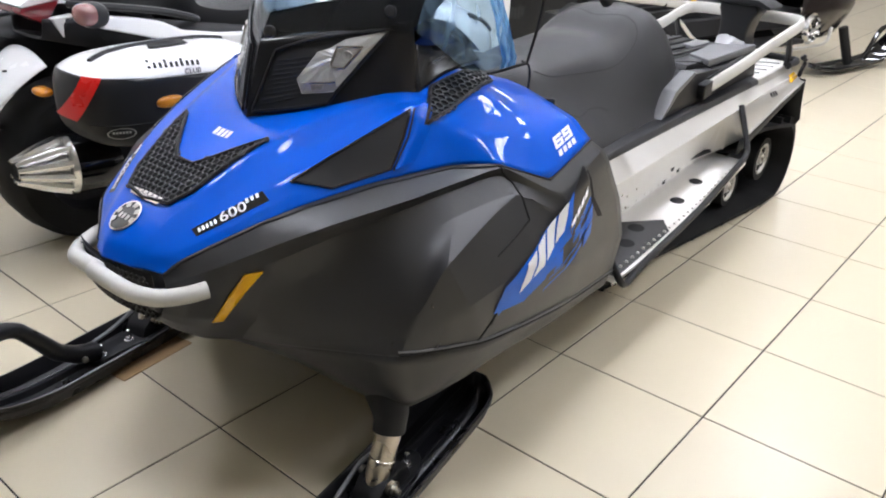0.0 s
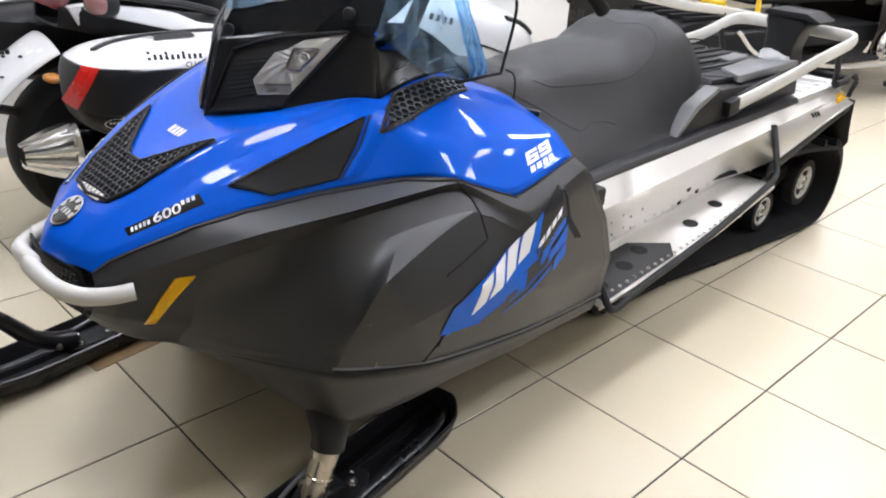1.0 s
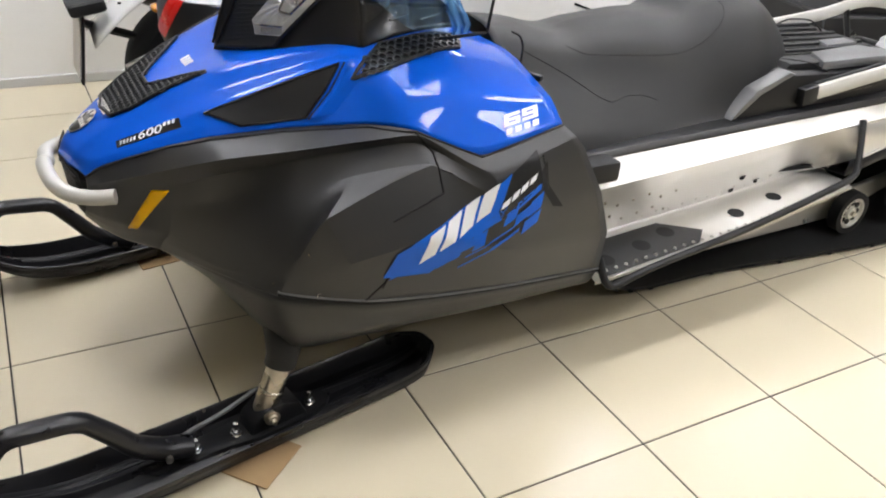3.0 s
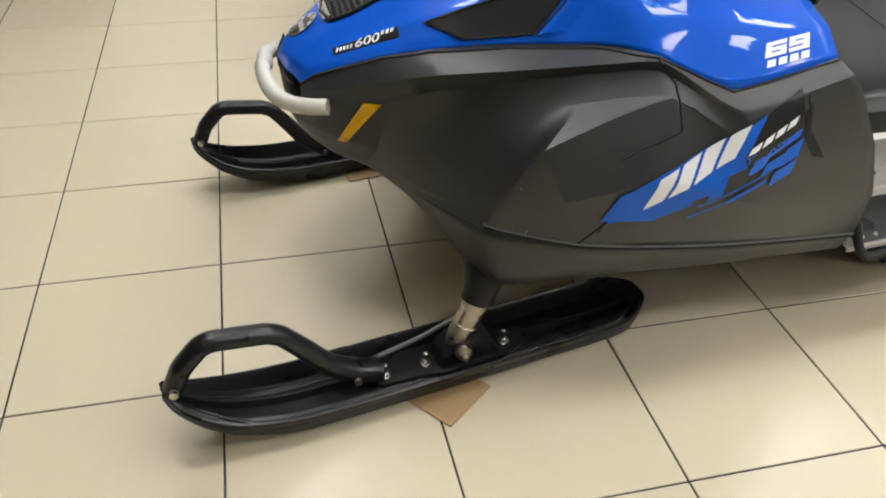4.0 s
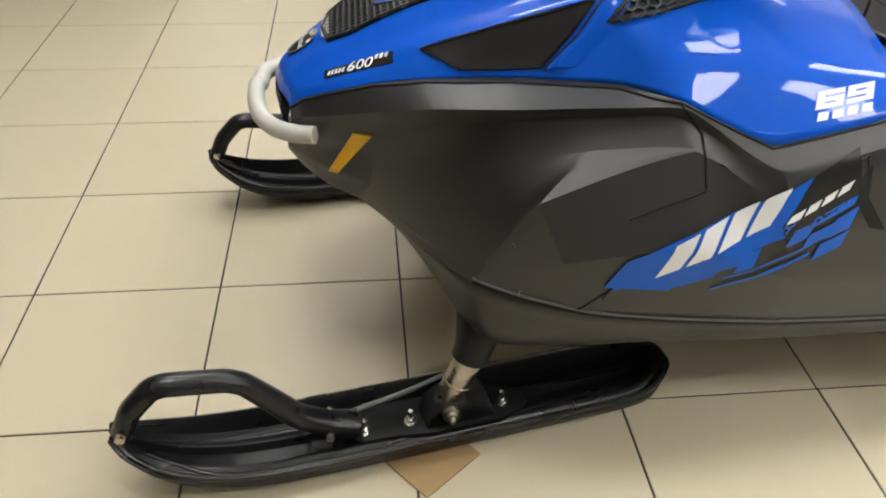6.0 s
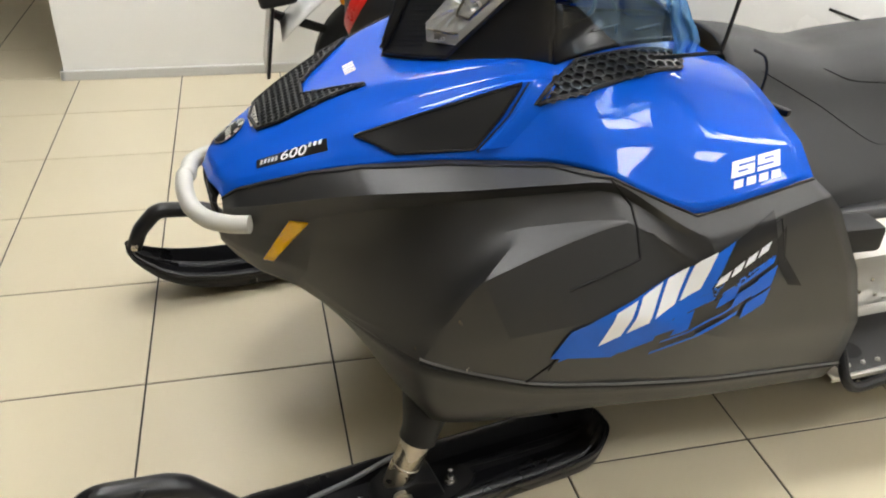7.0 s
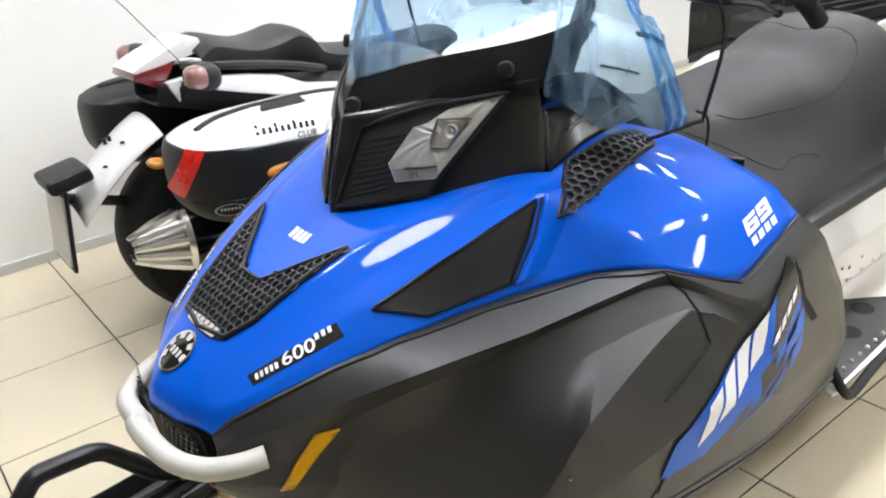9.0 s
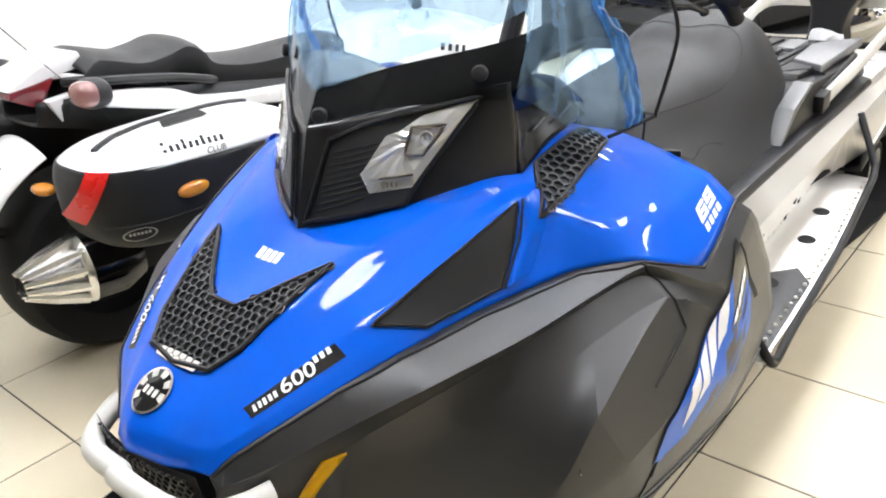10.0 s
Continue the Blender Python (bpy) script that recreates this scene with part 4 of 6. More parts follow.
for side in (1, -1):
    part("cable", tidy(tube_bm(spline([P(1.215, 0.27, 0.885, side), P(1.238, 0.275, 0.872, side), P(1.252, 0.272, 0.840, side), P(1.250, 0.27, 0.795, side)], 14, 1.0), 0.0028, 6)), M_HOLE, sled)
    part("hood_latch", moved(box_bm((-0.030, -0.007, -0.007), (0.030, 0.007, 0.007), 0.004, 2), Matrix.Translation(P(1.255, 0.32, 0.788, side)) @ Euler((0, 0, radians(-70 * side))).to_matrix().to_4x4()), M_DARK, sled)
    if side < 0:
        continue
    part("grip", tidy(tube_bm(spline([P(1.255, 0.27, 1.135, side), P(1.30, 0.31, 1.118, side), P(1.365, 0.35, 1.085, side), P(1.400, 0.365, 1.055, side), P(1.435, 0.370, 1.022, side)], 24, 0.9), 0.0175, 12)), M_RUBBER, bar)
    part("lever", tidy(tube_bm(spline([P(1.17, 0.27, 1.10, side), P(1.22, 0.31, 1.085, side), P(1.27, 0.335, 1.075, side), P(1.330, 0.345, 1.052, side)], 14, 1.0), [0.014] * 6 + [0.010] * 6 + [0.007, 0.009], 8, 0.6)), M_DARK, bar)
    ya, yb = sorted((P(0, 0.20, 0, side).y, P(0, 0.31, 0, side).y))
    part("control_block", prism_bm([(1.165, 1.120), (1.185, 1.170), (1.255, 1.165), (1.270, 1.125), (1.235, 1.095), (1.185, 1.090)], ya, yb, "y", 0.01, 2), M_DARK, bar)
    ya, yb = sorted((P(0, 0.25, 0, side).y, P(0, 0.36, 0, side).y))
    guard = prism_bm([(0.985, 1.112), (1.030, 1.190), (1.075, 1.255), (1.195, 1.262), (1.215, 1.195), (1.180, 1.168), (1.090, 1.138)], ya, yb, "y", 0.018, 3)
    part("hand_guard", guard, M_DARK, bar, "black plastic hand guard")
    part("mirror", ellipsoid_bm(P(1.205, 0.29, 1.195, side), (0.022, 0.035, 0.032), 2.4), M_SILVER, bar)
    part("brake_reservoir", moved(box_bm((-0.035, -0.028, -0.018), (0.035, 0.028, 0.018), 0.008, 2), Matrix.Translation(P(1.225, 0.275, 1.175, side)) @ Euler((0, radians(12), radians(-30 * side))).to_matrix().to_4x4()), M_RESERVOIR, bar, "tan brake fluid reservoir")
    part("lever_ball", ellipsoid_bm(P(1.332, 0.346, 1.051, side), (0.009, 0.009, 0.008), 2.0, 14, 10), M_DARK, bar)
    for x, d, z in ((1.185, 0.315, 1.105), (1.215, 0.325, 1.100), (1.205, 0.315, 1.130), (1.245, 0.315, 1.120)):
        part("control_bolt", ellipsoid_bm(P(x, d, z, side), (0.011, 0.011, 0.010), 3.0, 12, 8), M_DARK, bar)
    part("switch_pod", moved(box_bm((-0.03, -0.02, -0.025), (0.03, 0.02, 0.025), 0.008, 2), Matrix.Translation(P(1.262, 0.285, 1.150, side)) @ Euler((0, radians(25), radians(-35 * side))).to_matrix().to_4x4()), M_DARK, bar)
part("steering_post", tidy(tube_bm([P(1.22, 0, 1.09), P(1.12, 0, 0.90)], 0.02, 10)), M_DARK, bar)

# seat
S_TOP = [(1.26, 0, 0.855), (1.38, 0, 0.842), (1.52, 0, 0.812), (1.64, 0, 0.830), (1.80, 0, 0.842), (1.95, 0, 0.842), (2.03, 0, 0.876), (2.14, 0, 0.908), (2.26, 0, 0.890), (2.37, 0, 0.790), (2.42, 0, 0.680), (2.43, 0, 0.590)]
S_IN = [(1.26, 0.07, 0.848), (1.38, 0.07, 0.834), (1.52, 0.075, 0.806), (1.64, 0.08, 0.820), (1.80, 0.09, 0.832), (1.94, 0.10, 0.836), (2.03, 0.105, 0.880), (2.13, 0.105, 0.900), (2.24, 0.10, 0.874), (2.34, 0.10, 0.785), (2.40, 0.10, 0.680), (2.41, 0.10, 0.590)]
S_EDGE = [(1.26, 0.13, 0.810), (1.38, 0.13, 0.802), (1.52, 0.135, 0.778), (1.64, 0.145, 0.788), (1.78, 0.158, 0.790), (1.91, 0.168, 0.792), (2.01, 0.180, 0.826), (2.10, 0.178, 0.852), (2.20, 0.172, 0.836), (2.29, 0.165, 0.765), (2.36, 0.16, 0.670), (2.37, 0.16, 0.590)]
S_SIDE = [(1.26, 0.19, 0.730), (1.38, 0.185, 0.722), (1.52, 0.190, 0.705), (1.64, 0.198, 0.700), (1.78, 0.208, 0.702), (1.91, 0.220, 0.708), (2.02, 0.236, 0.725), (2.10, 0.242, 0.735), (2.18, 0.240, 0.722), (2.24, 0.232, 0.680), (2.26, 0.225, 0.630), (2.25, 0.225, 0.585)]
S_LOW = [(1.28, 0.31, 0.620), (1.38, 0.300, 0.610), (1.52, 0.288, 0.602), (1.64, 0.282, 0.600), (1.78, 0.278, 0.598), (1.91, 0.277, 0.598), (2.00, 0.277, 0.600), (2.05, 0.277, 0.600), (2.08, 0.277, 0.598), (2.10, 0.276, 0.594), (2.10, 0.276, 0.590), (2.09, 0.275, 0.585)]
S_BASE = [(1.30, 0.335, 0.545), (1.38, 0.328, 0.545), (1.52, 0.320, 0.547), (1.64, 0.316, 0.549), (1.78, 0.313, 0.552), (1.91, 0.311, 0.555), (1.98, 0.310, 0.556), (2.02, 0.308, 0.558), (2.04, 0.306, 0.558), (2.05, 0.304, 0.558), (2.05, 0.302, 0.558), (2.04, 0.300, 0.558)]
srows = [loft(both([S_TOP, S_IN, S_EDGE, S_SIDE, S_LOW, S_BASE], s), 60, 5, 0.9, 0.8) for s in (1, -1)]
seat_bm = tidy(sheet([b[::-1] + a[1:] for a, b in zip(*srows)]))
seat_skin = Skin(seat_bm)
seat = part("seat", seat_bm, M_SEAT, sled, "dark grey vinyl seat with raised rear", 0.004, 60)
for side in (1, -1):
    line = [P(1.50, 0.120, 0.78, side), P(1.56, 0.150, 0.78, side), P(1.68, 0.170, 0.78, side), P(1.81, 0.186, 0.78, side), P(1.91, 0.190, 0.79, side), P(2.00, 0.182, 0.82, side), P(2.050, 0.150, 0.86, side), P(2.055, 0.09, 0.88, side), P(2.04, 0.0, 0.88, side)]
    part("seat_seam", rim_bm(spline(line, 34, 0.9), seat_skin, (0, side * 0.2, -0.98), 0.0015, 0.0, 3, False), M_HOLE, seat)
    # side crease: its soft shade drawn as a thin dark bead
    line = [P(1.34, 0.17, 0.795, side), P(1.47, 0.21, 0.728, side), P(1.59, 0.245, 0.656, side), P(1.66, 0.245, 0.666, side), P(1.72, 0.245, 0.662, side), P(1.76, 0.245, 0.648, side)]
    part("seat_seam", rim_bm(spline(line, 20, 0.6), seat_skin, (0, side, 0), 0.0013, 0.0, 3, False), M_HOLE, seat)

# cargo box and rack behind the seat
YN, YF = Y0 - 0.308, P(2.6, -0.285, 0).y
box = part("cargo_box", prism_bm(XO([(2.03, 0.565), (2.12, 0.648), (2.22, 0.690), (2.60, 0.668), (2.775, 0.652), (2.79, 0.575)]), YN, YF, "y", 0.010, 2), M_DARK, sled, "black plastic cargo box")
# lighter grey stands in for the light these slanting facets catch
part("box_trim", prism_bm(XO([(2.005, 0.570), (2.090, 0.655), (2.215, 0.702), (2.245, 0.694), (2.115, 0.640), (2.022, 0.568)]), YN - 0.006, YN + 0.045, "y", 0.006, 2), M_MIDGREY, box)
part("box_trim", prism_bm(XO([(2.005, 0.570), (2.090, 0.655), (2.215, 0.702), (2.245, 0.694), (2.115, 0.640), (2.022, 0.568)]), YF - 0.045, YF + 0.006, "y", 0.006, 2), M_MIDGREY, box)
lid = part("box_lid", prism_bm(XO([(2.26, 0.690), (2.275, 0.706), (2.80, 0.690), (2.83, 0.640), (2.60, 0.640)]), YN + 0.05, YF - 0.01, "y", 0.006, 2), M_DARK, box, "black ribbed lid")
for k in range(6):
    y = YN + 0.13 + 0.058 * k
    x0 = 2.33 + 0.03 * (k % 2)
    # black strips paint the shade in the lid's slots
    part("lid_slot", prism_bm(XO([(x0, 0.7055), (x0, 0.7075), (x0 + 0.17, 0.7025), (x0 + 0.17, 0.7005)]), y, y + 0.012, "y", 0, 1), M_HOLE, lid)
    part("lid_rib", prism_bm(XO([(x0 + 0.02, 0.704), (x0 + 0.03, 0.712), (x0 + 0.42, 0.700), (x0 + 0.43, 0.690)]), y + 0.024, y + 0.040, "y", 0.002, 1), M_DARK, lid)
part("lid_pad", moved(prism_bm(XO([(2.38, 0), (2.44, 0.105), (2.66, 0.125), (2.80, 0.0)]), 0.0, 0.030, "z", 0.008, 2), Matrix.Translation((0, YN + 0.022, 0.682))), M_MIDGREY, box)
part("lid_pad", moved(prism_bm(XO([(2.56, 0), (2.58, 0.06), (2.70, 0.06), (2.70, 0.0)]), 0.0, 0.020, "z", 0.005, 2), Matrix.Translation((0, YN + 0.17, 0.692))), M_MIDGREY, box)
part("box_latch", tidy(tube_bm(spline([P(2.26, 0.15, 0.706), P(2.30, 0.20, 0.716), P(2.36, 0.25, 0.712), P(2.40, 0.288, 0.690)], 16, 0.8), 0.003, 6)), M_HOLE, box)
part("box_latch", tidy(tube_bm(spline([P(2.62, -0.27, 0.70), P(2.66, -0.24, 0.735), P(2.72, -0.20, 0.738), P(2.76, -0.17, 0.70)], 16, 0.8), 0.003, 6)), M_HOLE, box)
half = [(2.335, 0.320, 0.640), (2.60, 0.330, 0.684), (2.85, 0.338, 0.732), (3.03, 0.356, 0.768), (3.10, 0.340, 0.778), (3.13, 0.28, 0.781), (3.14, 0.10, 0.781)]
path = [P(*p) for p in half] + [P(*p, -1) for p in half[::-1]]
rack = part("cargo_rack", tidy(tube_bm(spline(path, 90, 0.7), 0.0135, 12, 1.85)), M_SILVER, sled, "silver flat-tube cargo rack")
for side in (1, -1):
    end = part("rack_end", moved(box_bm((-0.032, -0.015, -0.027), (0.032, 0.015, 0.027), 0.004, 2), Matrix.Translation(P(2.305, 0.320, 0.636, side)) @ Euler((0, radians(-9), 0)).to_matrix().to_4x4()), M_DARK, rack)
    part("rack_foot", prism_bm(XO([(2.33, 0.60), (2.33, 0.66), (2.62, 0.70), (2.66, 0.66), (2.60, 0.62)]), *sorted((P(2.4, 0.300, 0, side).y, P(2.4, 0.314, 0, side).y)), "y", 0.004, 1), M_DARK, rack)
    part("rack_stay", tidy(tube_bm([P(2.98, 0.345, 0.745, side), P(3.02, 0.34, 0.66, side), P(3.04, 0.33, 0.585, side)], 0.012, 8)), M_DARK, rack)
for k in range(4):
    part("deck_rung", moved(box_bm((-0.004, -0.055, 0.0), (0.004, 0.055, 0.010), 0.002, 1), Matrix.Translation(P(2.80 + 0.066 * k, 0.235, 0.601 + 0.0025 * k)) @ Euler((0, 0, radians(24))).to_matrix().to_4x4()), M_BRIGHT, rack)
YP = P(3.05, 0, 0).y
post = part("backrest_post", prism_bm([(YP - 0.085, 0.58), (YP + 0.075, 0.58), (YP + 0.055, 0.68), (YP + 0.055, 0.76), (YP + 0.070, 0.805), (YP + 0.062, 0.838), (YP - 0.085, 0.838), (YP - 0.105, 0.800), (YP - 0.082, 0.765), (YP - 0.066, 0.70)], X(2.98), X(3.09), "x", 0.014, 3), M_DARK, sled, "black backrest mounting post")
part("post_cap", prism_bm([(YP - 0.150, 0.815), (YP - 0.158, 0.826), (YP - 0.10, 0.852), (YP + 0.06, 0.850), (YP + 0.080, 0.832), (YP + 0.06, 0.826), (YP - 0.09, 0.828)], X(2.97), X(3.11), "x", 0.005, 2), M_DARK, post)
part("post_bolt", tidy(tube_bm([P(2.96, 0.03, 0.64), P(3.0, 0.03, 0.64)], 0.018, 8)), M_STEEL, post)
bag = ellipsoid_bm((X(2.915), YP - 0.03, 0.640), (0.05, 0.075, 0.062), 2.0, 30, 20)
for v in bag.verts:
    v.co += Vector((noise.noise(v.co * 25), noise.noise(v.co * 25 + Vector((5, 0, 0))), noise.noise(v.co * 30 + Vector((0, 7, 0))))) * 0.022
part("crumpled_bag", tidy(bag, False), M_PLASTIC, sled, "crumpled clear plastic bag tucked by the post", 0, 0)

# aluminium tunnel, with running boards that climb to the rear
def board_z(x):
    return 0.262 + 0.085 * max(0, x - 1.44) + 0.03 * max(0, x - 2.0)


def lip_z(x):
    return 0.437 + 0.19 * (x - 2.507)


T_X = list(np.linspace(1.30, 3.08, 48))
def tunnel_section(x):
    u = x - 2.0
    top = 0.575 + 0.035 * u
    return [(0.0, top), (0.30, top), (0.336, top - 0.007), (0.349, 0.547 + 0.034 * u), (0.386, 0.503 + 0.062 * u), (0.383, 0.495 + 0.062 * u)]


rows = []
for x in T_X:
    q = min(1, max(0, (x - 2.36) / 0.15))
    low = (board_z(x) + 0.012) * (1 - q) + lip_z(x) * q
    n = [P(x, d, z) for d, z in tunnel_section(x)] + [P(x, 0.322 + 0.115 * q, low)]
    rows.append([Vector((p.x, 2 * Y0 - p.y, p.z)) for p in n[::-1]] + n[1:])
tun_bm = tidy(sheet(rows))
tun_skin = Skin(tun_bm)
tunnel = part("tunnel", tun_bm, M_ALU, sled, "bare aluminium tunnel", 0.004, 25)
for side in (1, -1):
    rows = []
    for x in np.linspace(1.42, 2.455, 24):
        z = board_z(x)
        w = 0.505 - 0.045 * max(0, (x - 1.9))
        rows.append([P(x, 0.318, z + 0.028, side), P(x, 0.326, z + 0.011, side), P(x, 0.346, z + 0.002, side), P(x, w - 0.02, z, side), P(x, w, z - 0.004, side), P(x, w, z - 0.014, side)])
    bm = tidy(sheet(rows))
    bsk = Skin(bm)
    board = part("running_board", bm, M_ALU, sled, "bare aluminium running board with drain holes", 0.004, 25)
    part("foot_plate", patch_bm([P(1.445, 0.345, 0.27, side), P(1.76, 0.345, 0.29, side), P(1.86, 0.44, 0.29, side), P(1.80, 0.49, 0.29, side), P(1.445, 0.50, 0.27, side)], bsk, DOWN, 0.004, 0.05), M_GREY, board, "black textured foot plate")
    for x, d, r in ((1.50, 0.44, 0.026), (1.64, 0.425, 0.026), (1.75, 0.40, 0.026), (2.023, 0.410, 0.026), (2.198, 0.396, 0.025)):
        o = bsk.put(P(x, d, 0.3, side), DOWN, 0)
        # flat black disc paints the shade inside each drain hole
        part("drain_hole", laid(disc_bm(r, 0, 20), o, Vector((1, 0, 0)), Vector((0, 1, 0)), DOWN, bsk, 0.0048 if x < 1.9 else 0.0012), M_HOLE, board)
        part("hole_lip", laid(disc_bm(r * 1.06, r * 0.97, 20), o, Vector((1, 0, 0)), Vector((0, 1, 0)), DOWN, bsk, 0.0052 if x < 1.9 else 0.0016), M_DARK if x < 1.9 else M_ALU, board)
    for k in range(28):
        x = 1.47 + 0.035 * k
        c = bsk.put(P(x, 0.482 - 0.045 * max(0, x - 1.9), 0.3, side), DOWN, 0.004)
        part("grip_stud", lathe_bm([(0.0001, 0.006), (0.004, 0.005), (0.006, 0)], c, "z", 6), M_ALU, board)
    for x, z in ((2.089, 0.401), (2.173, 0.372), (2.073, 0.352), (1.50, 0.36), (1.47, 0.31)):
        c = tun_skin.put(P(x, 0.36, z, side), (0, side, 0), 0.001)
        # shade of the hole drawn as a shallow black disc
        part("wall_hole", lathe_bm([(0.0001, 0), (0.011, 0), (0.013, 0.002)], c, "y", 14), M_HOLE, tunnel)
    for k in range(14):
        x, z = 1.46 + 0.055 * (k % 7) + 0.01 * (k // 7), 0.335 + 0.06 * (k // 7) + 0.01 * (k % 3)
        c = tun_skin.put(P(x, 0.36, z, side), (0, side, 0), 0.002)
        part("rivet", lathe_bm([(0.0001, -0.003 * side), (0.004, -0.002 * side), (0.005, 0)], c, "y", 8), M_STEEL, tunnel)
    for k in range(16):
        x = 1.66 + 0.052 * k
        c = tun_skin.put(P(x, 0.36, board_z(x) + 0.035 + 0.004 * (k % 3), side), (0, side, 0), 0.002)
        part("rivet", lathe_bm([(0.0001, -0.003 * side), (0.0035, -0.002 * side), (0.0045, 0)], c, "y", 8), M_ALU, tunnel)
    bend = [P(1.440, 0.480, 0.315, side), P(1.442, 0.515, 0.262, side), P(1.475, 0.520, 0.240, side), P(1.60, 0.516, 0.268, side), P(2.00, 0.504, 0.322, side), P(2.38, 0.488, 0.382, side), P(2.435, 0.480, 0.394, side), P(2.456, 0.474, 0.408, side), P(2.485, 0.440, 0.460, side), P(2.520, 0.385, 0.545, side)]
    part("edge_bar", tidy(tube_bm(spline(bend, 60, 0.7), 0.011, 10)), M_DARK, board, "black tube along the board")
    trim = []
    for x in np.linspace(1.42, 2.74, 20):
        (d0, z0), (d1, z1), (d2, z2) = tunnel_section(x)[1:4]
        trim.append([P(x, d0 - 0.010, z0 + 0.006, side), P(x, d1 - 0.002, z1 + 0.006, side), P(x, d1 * 0.45 + d2 * 0.55, z1 * 0.45 + z2 * 0.55 + 0.006, side), P(x, d1 * 0.45 + d2 * 0.55 + 0.002, z1 * 0.45 + z2 * 0.55 - 0.001, side)])
    part("seat_rail", tidy(sheet(trim)), M_GREY, sled, "dark grey plastic strip along the seat's foot", 0.003, 25)
    part("tunnel_end", box_bm(P(1.36, 0.40 if side > 0 else 0.30, 0.494, side), P(1.53, 0.30 if side > 0 else 0.40, 0.553, side), 0.012), M_DARK, sled)
    part("rear_guard", tidy(sheet([[P(x, 0.434, lip_z(x) - 0.002, side), P(x, 0.432, lip_z(x) - band, side), P(x, 0.30, lip_z(x) - band - 0.01, side)] for x, band in zip(np.linspace(2.465, 3.08, 10), np.linspace(0.056, 0.030, 10))])), M_DARK, sled, "black plastic guard strip", 0.006)
    part("lip_edge", tidy(tube_bm([P(x, 0.437, lip_z(x), side) for x in np.linspace(2.50, 3.08, 8)], 0.004, 6)), M_ALU, tunnel)
    part("marker_light", patch_bm([P(2.985, 0.39, 0.545, side), P(3.068, 0.39, 0.556, side), P(3.068, 0.39, 0.576, side), P(3.010, 0.39, 0.572, side)], tun_skin, (0, side, 0), 0.004, 0.05), M_AMBER, sled, "amber side marker", 0.010)
    for k in range(3):
        part("tunnel_print", patch_bm([P(2.79 + 0.02 * k, 0.37, 0.525, side), P(2.805 + 0.02 * k, 0.37, 0.525, side), P(2.805 + 0.02 * k, 0.37, 0.540, side), P(2.79 + 0.02 * k, 0.37, 0.540, side)], tun_skin, (0, side, 0), 0.002, 0.05), M_HOLE, tunnel)
part("snow_flap", tidy(sheet([[P(3.075 + 0.02 * t + 0.10 * t * t, u * (0.445 - 0.30 * max(0, t - 0.65)), 0.555 - 0.295 * t) for u in np.linspace(-1, 1, 11)] for t in np.linspace(0, 1, 9)])), M_RUBBER, sled, "black rubber snow flap", 0.008)
part("rear_bumper", tidy(tube_bm(spline([P(2.98, 0.37, 0.618), P(3.10, 0.36, 0.618), P(3.13, 0.28, 0.618), P(3.13, -0.28, 0.618), P(3.10, -0.36, 0.618), P(2.98, -0.37, 0.618)], 40, 0.8), 0.014, 10)), M_DARK, sled)

for side in (1, -1):
    part("corner_hook", tidy(tube_bm(spline([P(3.105, 0.385, 0.635, side), P(3.13, 0.40, 0.62, side), P(3.105, 0.395, 0.58, side), P(3.105, 0.39, 0.555, side)], 14, 0.8), 0.009, 8)), M_DARK, sled)
    part("corner_bolt", lathe_bm([(0.0001, -0.008), (0.010, -0.006), (0.011, 0.006)], P(3.10, 0.40, 0.64, side), "y", 8), M_DARK, sled)

# track with its lugs, idler wheels and slide rails
loop = []
for a in np.linspace(-90, 75, 16):
    loop.append((3.02 + 0.150 * math.cos(radians(a)), 0.190 + 0.176 * math.sin(radians(a))))
loop += [(2.80, 0.40), (2.2, 0.40), (1.7, 0.42)]
for a in np.linspace(80, 240, 12):
    loop.append((1.52 + 0.13 * math.cos(radians(a)), 0.34 + 0.13 * math.sin(radians(a))))
loop += [(1.70, 0.045), (1.85, 0.016), (2.4, 0.014), (2.8, 0.014)]
ring = spline([(x, 0, z) for x, z in loop], 140, 0.5, True)
rows = []
for i, p in enumerate(ring):
    t = (ring[(i + 1) % 140] - ring[i - 1]).normalized()
    n = Vector((t.z, 0, -t.x))
    rows.append([P(*(p + n * 0.0)) + Vector((0, dy, 0)) - n * dn for dy, dn in ((-0.318, 0.0), (0.318, 0.0), (0.318, 0.014), (-0.318, 0.014))])
track = part("track", tidy(sheet(rows, True, True)), M_RUBBER, sled, "black rubber track with lugs", 0, 30)
for i in range(0, 140, 2):
    p = ring[i]
    t = (ring[(i + 1) % 140] - ring[i - 1]).normalized()
    n = Vector((t.z, 0, -t.x))
    if p.z < 0.1:
        h = 0.012
    else:
        h = 0.028
    for lo, hi in ((0.02, 0.31), (-0.31, -0.02)):
        q = [P(p.x, 0, p.z) + t * (0.008 * a) + Vector((0, -b, 0)) + n * c for c in (0, h) for a, b in ((-1, lo), (1, lo), (1, hi), (-1, hi))]
        bm = bmesh.new()
        V = [bm.verts.new(c) for c in q]
        for f in ((0, 1, 2, 3), (7, 6, 5, 4), (0, 4, 5, 1), (1, 5, 6, 2), (2, 6, 7, 3), (3, 7, 4, 0)):
            bm.faces.new([V[k] for k in f])
        part("track_lug", tidy(bm, False), M_RUBBER, track)
